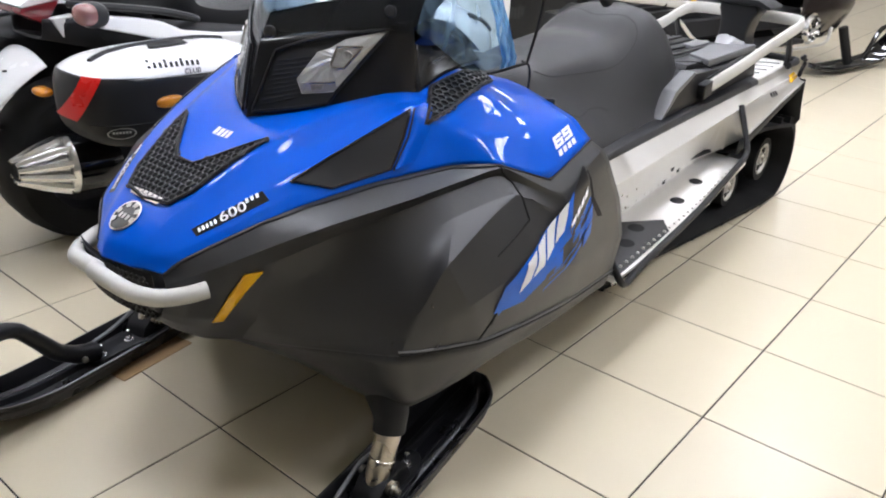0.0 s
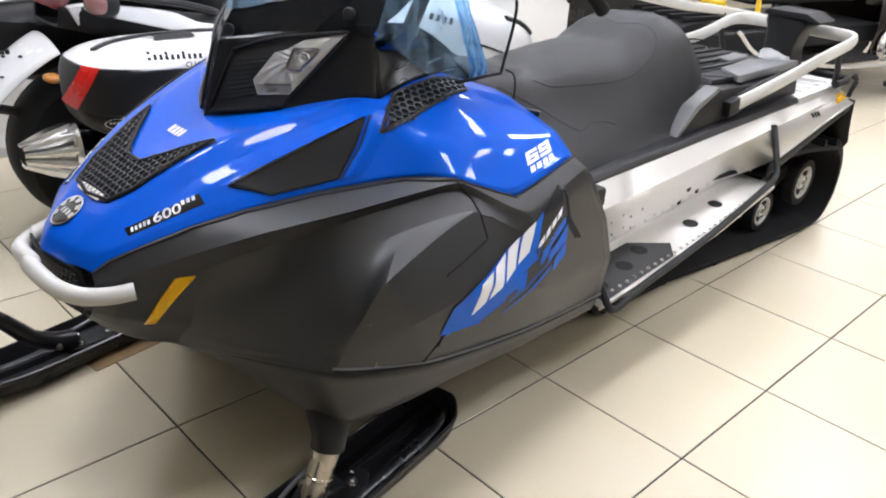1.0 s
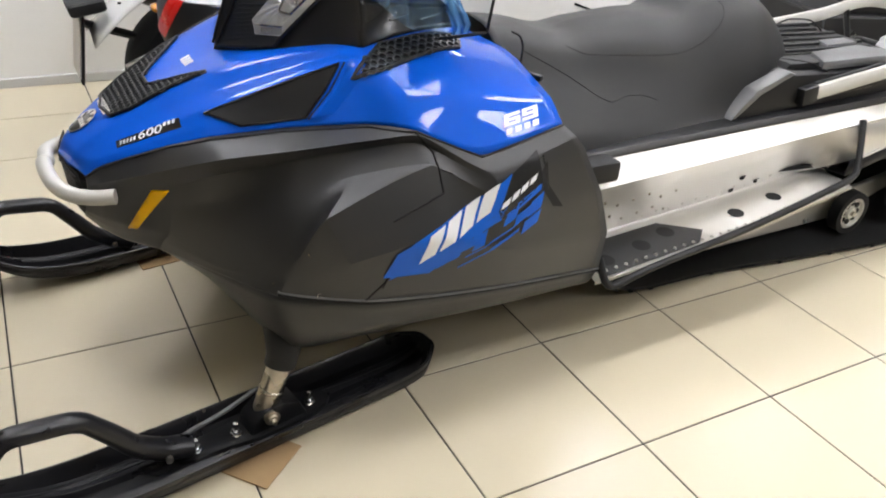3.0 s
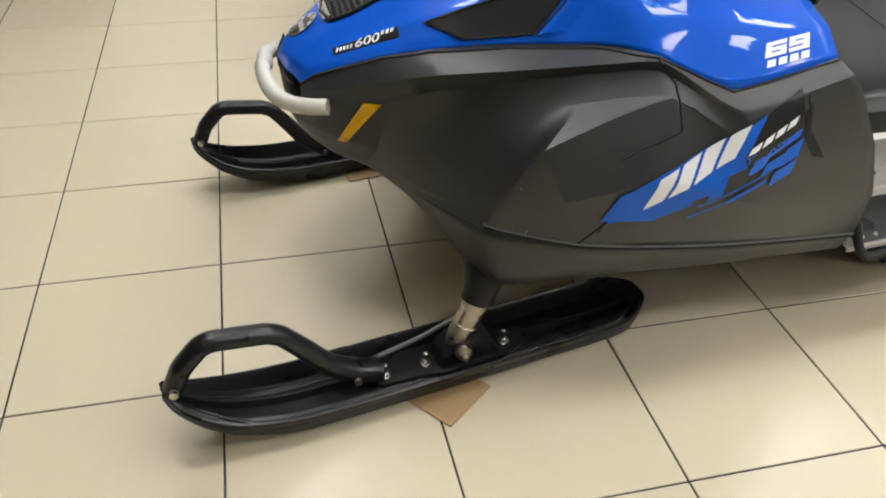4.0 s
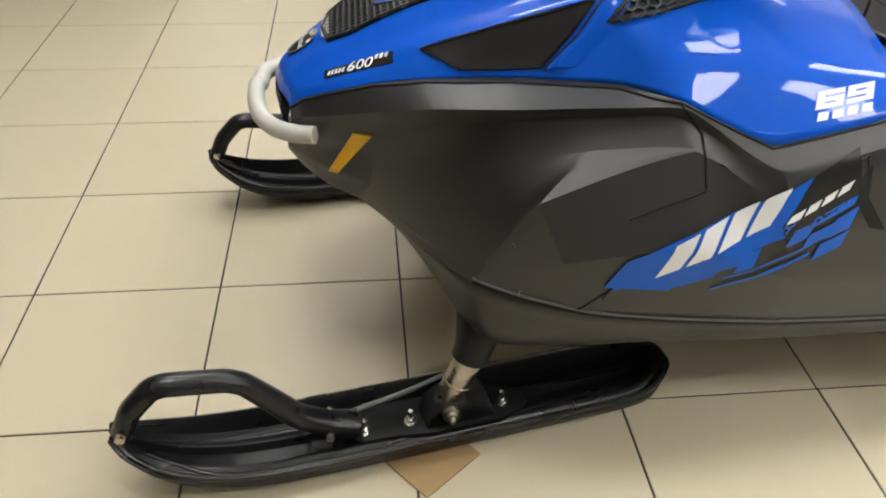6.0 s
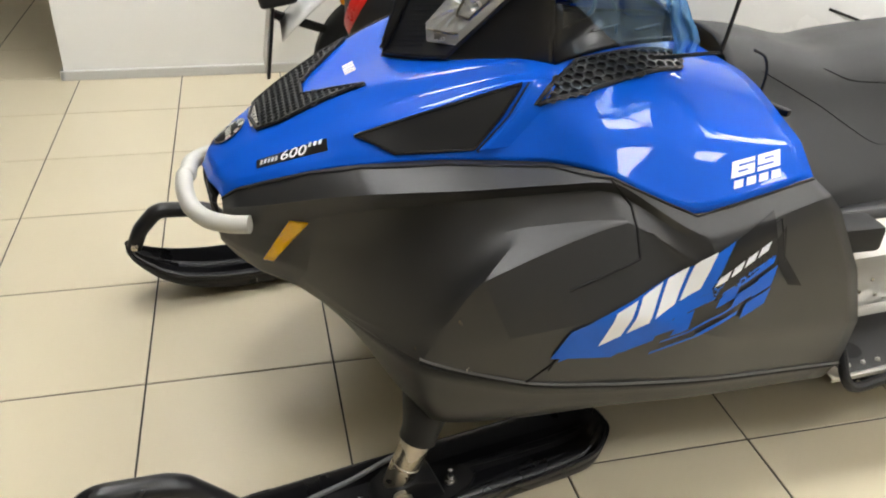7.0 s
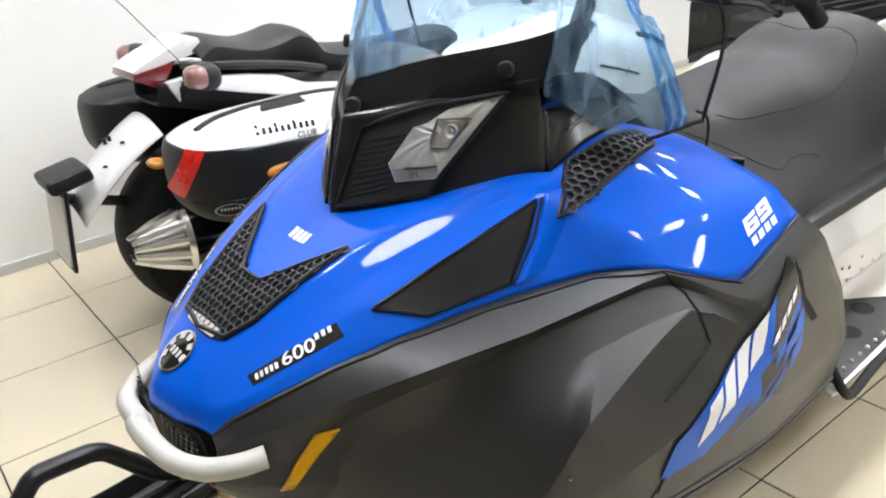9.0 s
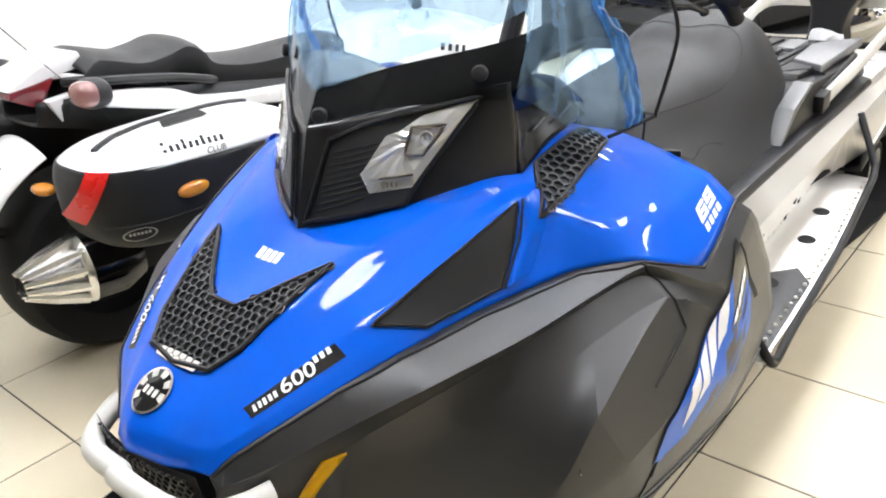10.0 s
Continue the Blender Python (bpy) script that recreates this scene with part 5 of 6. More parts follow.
for side in (1, -1):
    for x, z, r, d in ((2.975, 0.196, 0.097, 0.315), (2.72, 0.128, 0.082, 0.290)):
        c = P(x, d, z, side)
        wheel = part("idler_wheel", lathe_bm([(r * 0.70, -0.022), (r, -0.022), (r, 0.022), (r * 0.70, 0.022), (r * 0.70, -0.022)], c, "y", 28), M_RUBBER, sled, "idler wheel with silver spokes")
        part("wheel_disc", lathe_bm([(0.001, -0.018 * side), (r * 0.25, -0.02 * side), (r * 0.28, -0.008 * side), (r * 0.60, -0.010 * side), (r * 0.64, -0.022 * side), (r * 0.74, -0.022 * side), (r * 0.74, 0.0)], c, "y", 28), M_ALU, wheel)
        for k in range(8):
            q = 2 * math.pi * k / 8
            o = c + Vector((r * 0.46 * math.cos(q), -0.012 * side, r * 0.46 * math.sin(q)))
            # black discs paint the shade in the wheel's openings
            part("wheel_slot", lathe_bm([(0.0001, -0.001 * side), (r * 0.13, -0.001 * side), (r * 0.14, 0.003 * side)], o, "y", 10), M_HOLE, wheel)
        part("wheel_bolt", lathe_bm([(0.0001, -0.030 * side), (0.010, -0.030 * side), (0.011, -0.015 * side)], c, "y", 8), M_STEEL, wheel)
    part("slide_rail", prism_bm(XO([(1.75, 0.05), (1.70, 0.12), (2.6, 0.15), (3.02, 0.22), (3.06, 0.18), (2.75, 0.07)]), P(0, 0.235, 0, side).y - 0.012, P(0, 0.235, 0, side).y + 0.012, "y", 0.004, 1), M_ALU, sled)
    part("swing_arm", tidy(tube_bm([P(1.72, 0.27, 0.22, side), P(2.30, 0.275, 0.19, side), P(2.62, 0.28, 0.25, side)], 0.016, 8)), M_DARK, sled)
    part("shock_strut", tidy(tube_bm([P(2.55, 0.15, 0.35, side), P(2.80, 0.15, 0.12, side)], 0.022, 8)), M_ALU, sled)

# skis, turned a little to the left, with their legs
STEER = radians(11)
SKI_ROWS = ((-0.622, 0.150, 0.020, 0.020, 0), (-0.605, 0.120, 0.040, 0.026, 0), (-0.56, 0.078, 0.062, 0.036, 0), (-0.50, 0.045, 0.076, 0.044, 0), (-0.42, 0.022, 0.084, 0.050, 0), (-0.32, 0.012, 0.088, 0.052, 0), (-0.1, 0.009, 0.089, 0.053, 0), (0.1, 0.009, 0.089, 0.053, 0), (0.30, 0.009, 0.088, 0.053, 0), (0.39, 0.010, 0.086, 0.056, 0), (0.43, 0.014, 0.078, 0.058, 0.06), (0.462, 0.020, 0.052, 0.058, 0.35), (0.476, 0.028, 0.036, 0.054, 0.8), (0.480, 0.032, 0.022, 0.052, 1.0))
for side, (sx, sy) in ((1, (0.522, -0.486)), (-1, (0.563, 0.500))):
    def K(s, w, z, sx=sx, sy=sy):
        """Along the ski (0 at the leg, minus to the tip), across, up."""
        return Vector((sx + s * math.cos(STEER) - w * math.sin(STEER), sy + s * math.sin(STEER) + w * math.cos(STEER), z))
    rows = []
    for s, z, w, lip, shut in SKI_ROWS:
        rows.append([K(s, q * w, z + h + (lip - h) * shut) for q, h in ((-1.0, lip - 0.012), (-1.0, lip), (-0.94, lip + 0.002), (-0.88, lip - 0.004), (-0.76, 0.012), (-0.50, 0.008), (-0.38, 0.016), (-0.26, 0.016), (-0.18, 0.002), (0.18, 0.002), (0.26, 0.016), (0.38, 0.016), (0.50, 0.008), (0.76, 0.012), (0.88, lip - 0.004), (0.94, lip + 0.002), (1.0, lip), (1.0, lip - 0.012))])
    R = [spline(c, 48, 0.75) for c in zip(*rows)]
    bm = tidy(sheet([list(r) for r in zip(*R)]))
    ski_skin = Skin(bm)
    ski = part("ski", bm, M_SKI, sled, "glossy black plastic ski with carrying loop", 0.010, 40)
    # broad carrying loop, thin at the tip and flaring into the bed behind
    hoop = [K(-0.608, 0.0, 0.160), K(-0.586, 0.0, 0.208), K(-0.545, 0.0, 0.250), K(-0.520, 0.0, 0.256), K(-0.42, 0.0, 0.240), K(-0.390, 0.0, 0.224), K(-0.345, 0.0, 0.170), K(-0.30, 0.0, 0.112), K(-0.245, 0.0, 0.075), K(-0.19, 0, 0.055)]
    part("ski_loop", tidy(tube_bm(spline(hoop, 60, 0.28), [0.024] * 34 + [0.024 + 0.0003 * k for k in range(26)], 12, 0.85)), M_SKI, ski)
    # ridges that run from the tip back to the loop's foot
    for w0, w1, s1 in ((-0.030, -0.040, -0.10), (0.028, 0.040, -0.10), (-0.012, -0.055, -0.28), (0.014, 0.055, -0.28), (-0.045, -0.062, -0.22)):
        line = [ski_skin.put(K(s, w0 + (w1 - w0) * f + 0.012 * math.sin(math.pi * f) * (1 if w1 > 0 else -1), 0.3), (0, 0, -1), 0.001) for f, s in ((f, -0.585 + (s1 + 0.585) * f) for f in np.linspace(0, 1, 22))]
        part("bed_ridge", tidy(tube_bm(line, [0.0015 + 0.005 * math.sin(math.pi * k / 21) for k in range(22)], 8, 0.8)), M_SKI, ski)
    for w in (-0.03, 0.03):
        line = [ski_skin.put(K(s, w * (1 - 0.3 * (s - 0.12) / 0.28), 0.3), (0, 0, -1), 0.001) for s in np.linspace(0.12, 0.40, 12)]
        part("bed_ridge", tidy(tube_bm(line, [0.002 + 0.005 * math.sin(math.pi * k / 11) for k in range(12)], 8, 0.8)), M_SKI, ski)
    # steel mounting plate with its studs
    plate = prism_bm([(-0.215, 0.012), (-0.19, 0.030), (-0.10, 0.036), (-0.04, 0.046), (0.10, 0.046), (0.15, 0.030), (0.17, 0.012), (0.17, -0.012), (0.15, -0.030), (0.10, -0.046), (-0.04, -0.046), (-0.10, -0.036), (-0.19, -0.030), (-0.215, -0.012)], 0.022, 0.036, "z", 0.004, 2)
    part("ski_plate", moved(plate, Matrix.Translation((sx, sy, 0)) @ Matrix.Rotation(STEER, 4, "Z")), M_DARK, ski)
    for s, w, z, r in ((-0.608, -0.022, 0.172, 0.009), (-0.245, -0.028, 0.070, 0.008), (-0.235, 0.030, 0.070, 0.008)):
        part("loop_bolt", lathe_bm([(0.0001, -0.012), (r, -0.010), (r, 0.01)], K(s, w, z), "y", 10), M_STEEL, ski)
    for s, w in ((-0.175, -0.008), (-0.080, -0.008), (0.115, -0.008)):
        part("ski_stud", lathe_bm([(0.014, 0.0), (0.014, 0.004), (0.010, 0.005), (0.010, 0.012), (0.0055, 0.013), (0.0055, 0.034), (0.0001, 0.037)], K(s, w, 0.036), "z", 10), M_CHROME, ski)
    # short pale dashes along the ski bed
    for s, w, n in ((-0.135, -0.038, 0.05), (0.04, -0.052, 0.05), (0.20, -0.02, 0.06), (0.16, 0.03, 0.04)):
        part("wear_scratch", tidy(tube_bm([ski_skin.put(K(s + n * f, w + 0.004 * f, 0.3), (0, 0, -1), 0.0012) for f in (0, 0.5, 1)], 0.0013, 5)), M_MIDGREY, ski)
    part("ski_wire", tidy(tube_bm(spline([K(-0.24, 0.015, 0.060), K(-0.17, 0.040, 0.055), K(-0.08, 0.052, 0.060), K(0.01, 0.055, 0.085), K(0.06, 0.03, 0.110)], 30, 1.0), 0.0055, 8)), M_MIDGREY, ski)
    part("lip_slot", tidy(tube_bm([K(-0.275, 0.085, 0.062), K(-0.235, 0.085, 0.062)], 0.006, 6, 0.5)), M_HOLE, ski)
    saddle = part("ski_saddle", prism_bm([(-0.055, 0), (0.095, 0), (0.075, 0.045), (0.030, 0.062), (-0.015, 0.055), (-0.045, 0.03)], -0.036, 0.036, "y", 0.008, 2), M_DARK, ski)
    saddle.matrix_basis = Matrix.Translation(K(0, 0, 0.034)) @ Matrix.Rotation(STEER, 4, "Z")
    part("pivot_bolt", lathe_bm([(0.0001, -0.068), (0.006, -0.067), (0.007, -0.058), (0.012, -0.057), (0.013, -0.050), (0.019, -0.049), (0.019, -0.040), (0.010, -0.039), (0.010, 0.05)], K(0.004, 0.0, 0.075), "y", 12), M_STEEL, ski)
    lean = 0.002 if side > 0 else -0.030
    foot, head = Vector((sx - 0.004, sy, 0.060)), Vector((sx + 0.045, sy + lean, 0.200))
    leg = part("ski_leg", tidy(tube_bm([foot, foot.lerp(head, 0.42), foot.lerp(head, 0.43), foot.lerp(head, 0.47), foot.lerp(head, 0.48), head], [0.029, 0.029, 0.0305, 0.0305, 0.029, 0.029], 20)), M_STEEL, sled, "bare metal telescopic ski leg")
    part("leg_boot", tidy(tube_bm(spline([head - (head - foot) * 0.10, head + Vector((0.008, side * 0.008, 0.030)), head + Vector((0.022, side * 0.045, 0.085)), head + Vector((0.040, side * 0.110, 0.160))], 14, 0.7), [0.037 + 0.0020 * max(0, k - 2) for k in range(14)], 18)), M_DARK, leg)

# ---- the showroom ----
CEIL = 3.2


def block(name, lo, hi, material, bevel=0.0, kind="structure", label="", category=""):
    return tagged(obj(name, box_bm(lo, hi, bevel, 1), material), label, category, "", kind)


block("wall_north", (-0.51, 2.22, 0), (4.74, 2.36, CEIL), M_WALL, label="plain unseen white closing wall", category="wall")
block("wall_return", (-0.51, 2.36, 0), (-0.37, 6.0, CEIL), M_WALL, label="unseen white closing wall end", category="wall")
# unseen closing walls; south and west stand far off to darken reflections
block("wall_far", (-11.0, 6.0, 0), (14.0, 6.15, CEIL), M_WALL, label="unseen white far wall", category="wall")
block("wall_south", (-11.0, -14.15, 0), (14.0, -14.0, CEIL), M_WALL, label="unseen white closing wall", category="wall")
block("wall_west", (-11.15, -14.15, 0), (-11.0, 6.15, CEIL), M_WALL, label="unseen white closing wall", category="wall")
block("wall_east", (14.0, -14.15, 0), (14.15, 6.15, CEIL), M_WALL, label="unseen white closing wall", category="wall")
block("ceiling", (-11.15, -14.15, CEIL), (14.15, 6.15, CEIL + 0.15), M_CEIL, label="pale suspended ceiling", category="ceiling")
block("baseboard", (-0.522, 2.205, 0), (4.74, 2.22, 0.045), M_SKIRT, 0.003, label="grey skirting along the white wall", category="skirting")
block("baseboard_return", (-0.525, 2.205, 0), (-0.51, 6.0, 0.045), M_SKIRT, 0.003, label="grey skirting along the wall end", category="skirting")

# ceiling lamps
lamp0 = thing("ceiling_light", (0, 0, CEIL), "square white fluorescent ceiling light, switched on", "light", "ceiling lights")
fr = box_bm((-0.31, -0.31, CEIL - 0.03), (0.31, 0.31, CEIL - 0.002), 0.004, 1)
part("frame", fr, M_WHITE, lamp0)
part("diffuser", box_bm((-0.285, -0.285, CEIL - 0.036), (0.285, 0.285, CEIL - 0.031), 0, 1), M_LAMP, lamp0)
LX, LY = [0.0, 1.8, 3.6, 5.4, 7.8, 10.2], [-3.9, -2.1, -0.3, 1.5]
first = True
for x in LX:
    for y in LY:
        if (y < -1 and x < 1) or (y < -3 and x < 3) or (x > 7 and y < 1):
            continue
        m = Matrix.Translation((x, y, CEIL))
        if first:
            lamp0.matrix_basis, first = m, False
        else:
            copy_thing(lamp0, m)

# ---- cardboard under the skis ----
for cx, cy, w, d, rz in ((0.472, -0.560, 0.15, 0.16, 40), (0.50, 0.43, 0.24, 0.13, 8)):
    ob = obj("cardboard_sheet", box_bm((-w / 2, -d / 2, 0), (w / 2, d / 2, 0.004), 0.001, 1), M_CARD)
    ob.matrix_basis = pose(cx, cy, 0.001, 0, 0, rz)
    tagged(ob, "torn brown cardboard piece under the ski", "cardboard", "cardboard under skis")


# ---- white and black roadster behind ----
BY = 1.12
bike = thing("roadster", (1.6, BY, 0), "white and black three-wheeled motor roadster with panniers", "motorcycle")
# rear wheel and mudguard
wc = (0.76, BY, 0.315)
wheel = part("rear_wheel", lathe_bm([(0.19, -0.10), (0.235, -0.115), (0.285, -0.105), (0.308, -0.07), (0.315, 0.0), (0.308, 0.07), (0.285, 0.105), (0.235, 0.115), (0.19, 0.10)], wc, "y", 48), M_RUBBER, bike, "wide black rear tyre")
part("rim", lathe_bm([(0.02, -0.05), (0.06, -0.05), (0.08, -0.02), (0.17, -0.03), (0.195, -0.098), (0.195, 0.098), (0.17, 0.03), (0.05, 0.05)], wc, "y", 40), M_DARK, wheel)
tailg = [[(0.64 - 0.25 * t, BY + w * (1 - 0.2 * t), 0.765 - 0.14 * t - 0.10 * t * t - 2.0 * w * w) for w in np.linspace(-0.145, 0.145, 11)] for t in np.linspace(0, 1, 12)]
fender = part("rear_fender", tidy(sheet(tailg)), M_WHITE, bike, "white painted rear fender", 0.006)
for t, w in ((0.35, -0.06), (0.45, 0.02), (0.6, -0.07)):
    part("fender_screw", lathe_bm([(0.0001, 0.004), (0.006, 0.003), (0.007, -0.002)], (0.64 - 0.25 * t, BY + w, 0.767 - 0.14 * t - 0.10 * t * t - 2.0 * w * w + 0.003), "z", 10), M_HOLE, fender)
for k in range(3):
    part("fender_print", box_bm((0.500 + 0.014 * k, BY - 0.02, 0.702), (0.509 + 0.014 * k, BY - 0.005, 0.711 + 0.004 * k), 0.001, 1), M_HOLE, fender)
light = part("plate_light", moved(box_bm((-0.05, -0.075, -0.026), (0.07, 0.075, 0.026), 0.018, 3), Matrix.Translation((0.375, BY - 0.05, 0.635)) @ Euler((0, radians(-12), 0)).to_matrix().to_4x4()), M_DARK, bike)
plate = part("plate_holder", prism_bm([(0.365, 0.60), (0.375, 0.60), (0.345, 0.33), (0.335, 0.33)], BY - 0.10, BY + 0.10, "y", 0.003, 1), M_DARK, bike)
part("plate_face", prism_bm([(0.357, 0.58), (0.362, 0.58), (0.336, 0.35), (0.331, 0.35)], BY - 0.09, BY + 0.09, "y", 0, 1), M_SILVER, plate)
part("plate_arm", tidy(tube_bm([(0.37, BY, 0.55), (0.55, BY, 0.48), (0.80, BY - 0.10, 0.40)], 0.018, 8)), M_DARK, bike)
def corner(q, s):
    """A place on the slanting line across a pannier's rear corner."""
    x, y = q * 0.91, -q * 0.40
    return (x, y if s < 0 else 2 * BY - y, 0.70)


# panniers
for s in (-1, 1):
    yc = BY + s * (0.40 if s < 0 else 0.34)
    whole = dict(c=(0.865, yc, 0.700), power=3.2, nu=56, nv=36)
    low = ellipsoid_bm(r=(0.305, 0.170, 0.174), **whole)
    psk = Skin(low)
    split_co, split_no = (0.86, 0, 0.775), Vector((0.08, 0, 1))
    bmesh.ops.bisect_plane(low, geom=low.verts[:] + low.edges[:] + low.faces[:], plane_co=split_co, plane_no=split_no, clear_outer=True)
    case = part("pannier", tidy(low), M_DARK, bike, "black pannier with white lid and red stripe" if s < 0 else "black pannier", 0.004)
    lid = ellipsoid_bm(r=(0.306, 0.171, 0.176), **whole)
    bmesh.ops.bisect_plane(lid, geom=lid.verts[:] + lid.edges[:] + lid.faces[:], plane_co=split_co, plane_no=-split_no, clear_outer=True)
    for v in lid.verts:
        if v.co.z > 0.775:
            v.co.z = 0.775 + (v.co.z - 0.775) * 0.66
    part("pannier_lid", tidy(lid), M_WHITE if s < 0 else M_DARK, case, "white painted lid", 0.004)
    cap = ellipsoid_bm(r=(0.308, 0.173, 0.177), **whole)
    for co, no in ((corner(0.222, s), (-0.91, -0.40 * s, 0.50)), (corner(0.270, s), (0.91, 0.40 * s, -0.50)), ((0.86, 0, 0.777), (0.08, 0, 1)), ((0, 0, 0.650), (0, 0, -1))):
        bmesh.ops.bisect_plane(cap, geom=cap.verts[:] + cap.edges[:] + cap.faces[:], plane_co=co, plane_no=no, clear_outer=True)
    bmesh.ops.bisect_plane(cap, geom=cap.verts[:] + cap.edges[:] + cap.faces[:], plane_co=(0, yc - s * 0.08, 0), plane_no=(0, -s, 0), clear_outer=True)
    if s < 0:
        part("red_stripe", tidy(cap), M_RED, case)
    else:
        cap.free()
    way = (0.3, -s, 0)
    c0 = Vector((0.775, yc + s * 0.17, 0.69))
    bm = ellipsoid_bm((0.775, psk.put(c0, way, 0).y, 0.70), (0.042, 0.012, 0.021), 2.2, 24, 12)
    part("side_reflector", bm, M_AMBERDARK, case, "oval amber reflector")
    o = psk.put(Vector((0.640, yc + s * 0.13, 0.615)), way, 0)
    uu, vv = Vector((0.8, s * 0.6, 0)) * -s, Vector((0, 0, 1))
    ov = disc_bm(0.040, 0.036, 30)
    for v in ov.verts:
        v.co.y *= 0.5
    part("oval_badge", laid(ov, o, uu, vv, way, psk, 0.002), M_SILVER, case)
    for k in range(6):
        q = o + uu * (-0.026 + 0.009 * k)
        part("badge_bar", patch_bm([q, q + uu * 0.006, q + uu * 0.006 + vv * 0.008, q + vv * 0.008], psk, way, 0.002, 0.03), M_SILVER, case)
    part("lid_joint", rim_bm([(0.56, yc + s * 0.12, 0.645), (0.70, yc + s * 0.17, 0.640), (1.10, yc + s * 0.17, 0.63)], psk, way, 0.003, 0.0, 10, False), M_HOLE, case)
    cover = ellipsoid_bm(r=(0.306, 0.171, 0.176), **whole)
    for v in cover.verts:
        if v.co.z > 0.775:
            v.co.z = 0.775 + (v.co.z - 0.775) * 0.66
    lsk = Skin(cover)
    part("lid_band", rim_bm([(0.635, yc + s * 0.02, 0.9), (0.70, yc - s * 0.01, 0.9), (0.80, yc - s * 0.03, 0.9), (0.95, yc - s * 0.03, 0.9), (1.09, yc - s * 0.02, 0.9)], lsk, DOWN, 0.009, 0.002, 8, False), M_DARK, case)
    part("lid_handle", patch_bm([(0.80, yc + s * 0.045, 0.86), (0.93, yc + s * 0.045, 0.86), (0.945, yc - s * 0.02, 0.86), (0.83, yc - s * 0.02, 0.86)], lsk, DOWN, 0.004, 0.03), M_HOLE, case)
    o = Vector((0.875, yc + s * 0.17, 0.800))
    uu, vv = Vector((1, 0, -0.06)) * -s, Vector((0, 0, 1))
    for k in range(10):
        q, tall = o + uu * (-0.150 + 0.0165 * k), 0.020 if k in (0, 3, 6) else 0.014
        part("lid_print", patch_bm([q, q + uu * 0.010, q + uu * 0.0105 + vv * tall, q + uu * 0.0015 + vv * tall], lsk, way, 0.0018, 0.03), M_HOLE, case)
    part("lid_word", laid(text_bm("CLUB", 0.022, 0.2), o - uu * 0.020 - vv * 0.016, uu, vv, way, lsk, 0.0018), M_HOLE, case, "", 0, 0)
    case.location.z -= 0.030
    part("pannier_stay", tidy(tube_bm([(0.70, BY + s * 0.12, 0.55), (0.80, yc - s * 0.05, 0.56)], 0.014, 8)), M_DARK, bike)
# exhaust
ex0, ex1 = Vector((0.475, BY - 0.20, 0.395)), Vector((0.775, BY - 0.25, 0.385))
ex = part("exhaust", tidy(tube_bm([ex0 + (ex1 - ex0) * f for f in (0.0, 0.05, 0.25, 0.44, 0.47)], [0.024, 0.030, 0.048, 0.070, 0.082], 20, caps=False)), M_CHROME, bike, "chrome exhaust silencer", 0.003)
part("exhaust_cover", tidy(tube_bm([ex0 + (ex1 - ex0) * f for f in (0.45, 0.49, 0.75, 0.95)], [0.094, 0.104, 0.104, 0.07], 20)), M_GLOSSBLACK, ex)
part("exhaust_ring", tidy(tube_bm([ex0 + (ex1 - ex0) * f for f in (0.43, 0.45, 0.49)], [0.090, 0.100, 0.106], 24)), M_EXHAUST, ex)
for k in range(9):
    q = radians(-30 + 33 * k)
    off = Vector((0, -math.sin(q), math.cos(q)))
    way = (ex1 - ex0).normalized()
    fin = [ex0 + off * 0.036 - way * 0.004, ex0 + way * 0.07 + off * 0.068, ex0 + way * 0.138 + off * 0.096]
    part("exhaust_fin", tidy(tube_bm(fin, [0.007, 0.012, 0.010], 6, 1.3)), M_EXHAUST, ex)
part("exhaust_mouth", lathe_bm([(0.0001, 0.004), (0.026, 0.002), (0.031, -0.004), (0.034, 0.008)], ex0, "x", 20), M_HOLE, ex)
part("swing_arm", box_bm((0.80, BY - 0.17, 0.27), (1.55, BY - 0.13, 0.37), 0.015), M_DARK, bike)
# tail, seat, body
tail = part("tail", prism_bm([(0.612, 0.918), (0.660, 0.945), (0.775, 0.995), (0.815, 0.990), (0.830, 0.945), (0.720, 0.928), (0.640, 0.900)], BY - 0.088, BY + 0.088, "y", 0.006, 2), M_WHITE, bike, "white tail cowl")
part("tail_fin", prism_bm([(0.690, 0.872), (0.760, 0.880), (0.775, 0.825), (0.715, 0.800)], BY - 0.122, BY - 0.085, "y", 0.006, 2), M_WHITE, tail)
part("tail_hole", ellipsoid_bm((0.735, BY - 0.123, 0.838), (0.016, 0.006, 0.022), 2.2, 16, 10), M_HOLE, tail)
for s in (-1, 1):
    edge = sorted((BY + s * 0.185, BY + s * 0.232))
    part("side_cowl", prism_bm([(0.78, 0.845), (0.80, 0.886), (0.90, 0.868), (0.985, 0.845), (1.06, 0.802), (1.20, 0.772), (1.45, 0.745), (1.45, 0.68), (1.05, 0.755)], *edge, "y", 0.012, 3), M_WHITE, bike, "white side cowl")
under = part("tail_underside", tidy(sheet(loft([[(0.67, BY - 0.10, 0.87), (0.9, BY - 0.17, 0.86), (1.5, BY - 0.2, 0.75)], [(0.66, BY - 0.09, 0.80), (0.9, BY - 0.17, 0.72), (1.5, BY - 0.2, 0.45)], [(0.66, BY + 0.09, 0.80), (0.9, BY + 0.17, 0.72), (1.5, BY + 0.2, 0.45)], [(0.67, BY + 0.10, 0.87), (0.9, BY + 0.17, 0.86), (1.5, BY + 0.2, 0.75)]], 16, 4, 0.8, 0.5))), M_DARK, bike, "", 0.01)
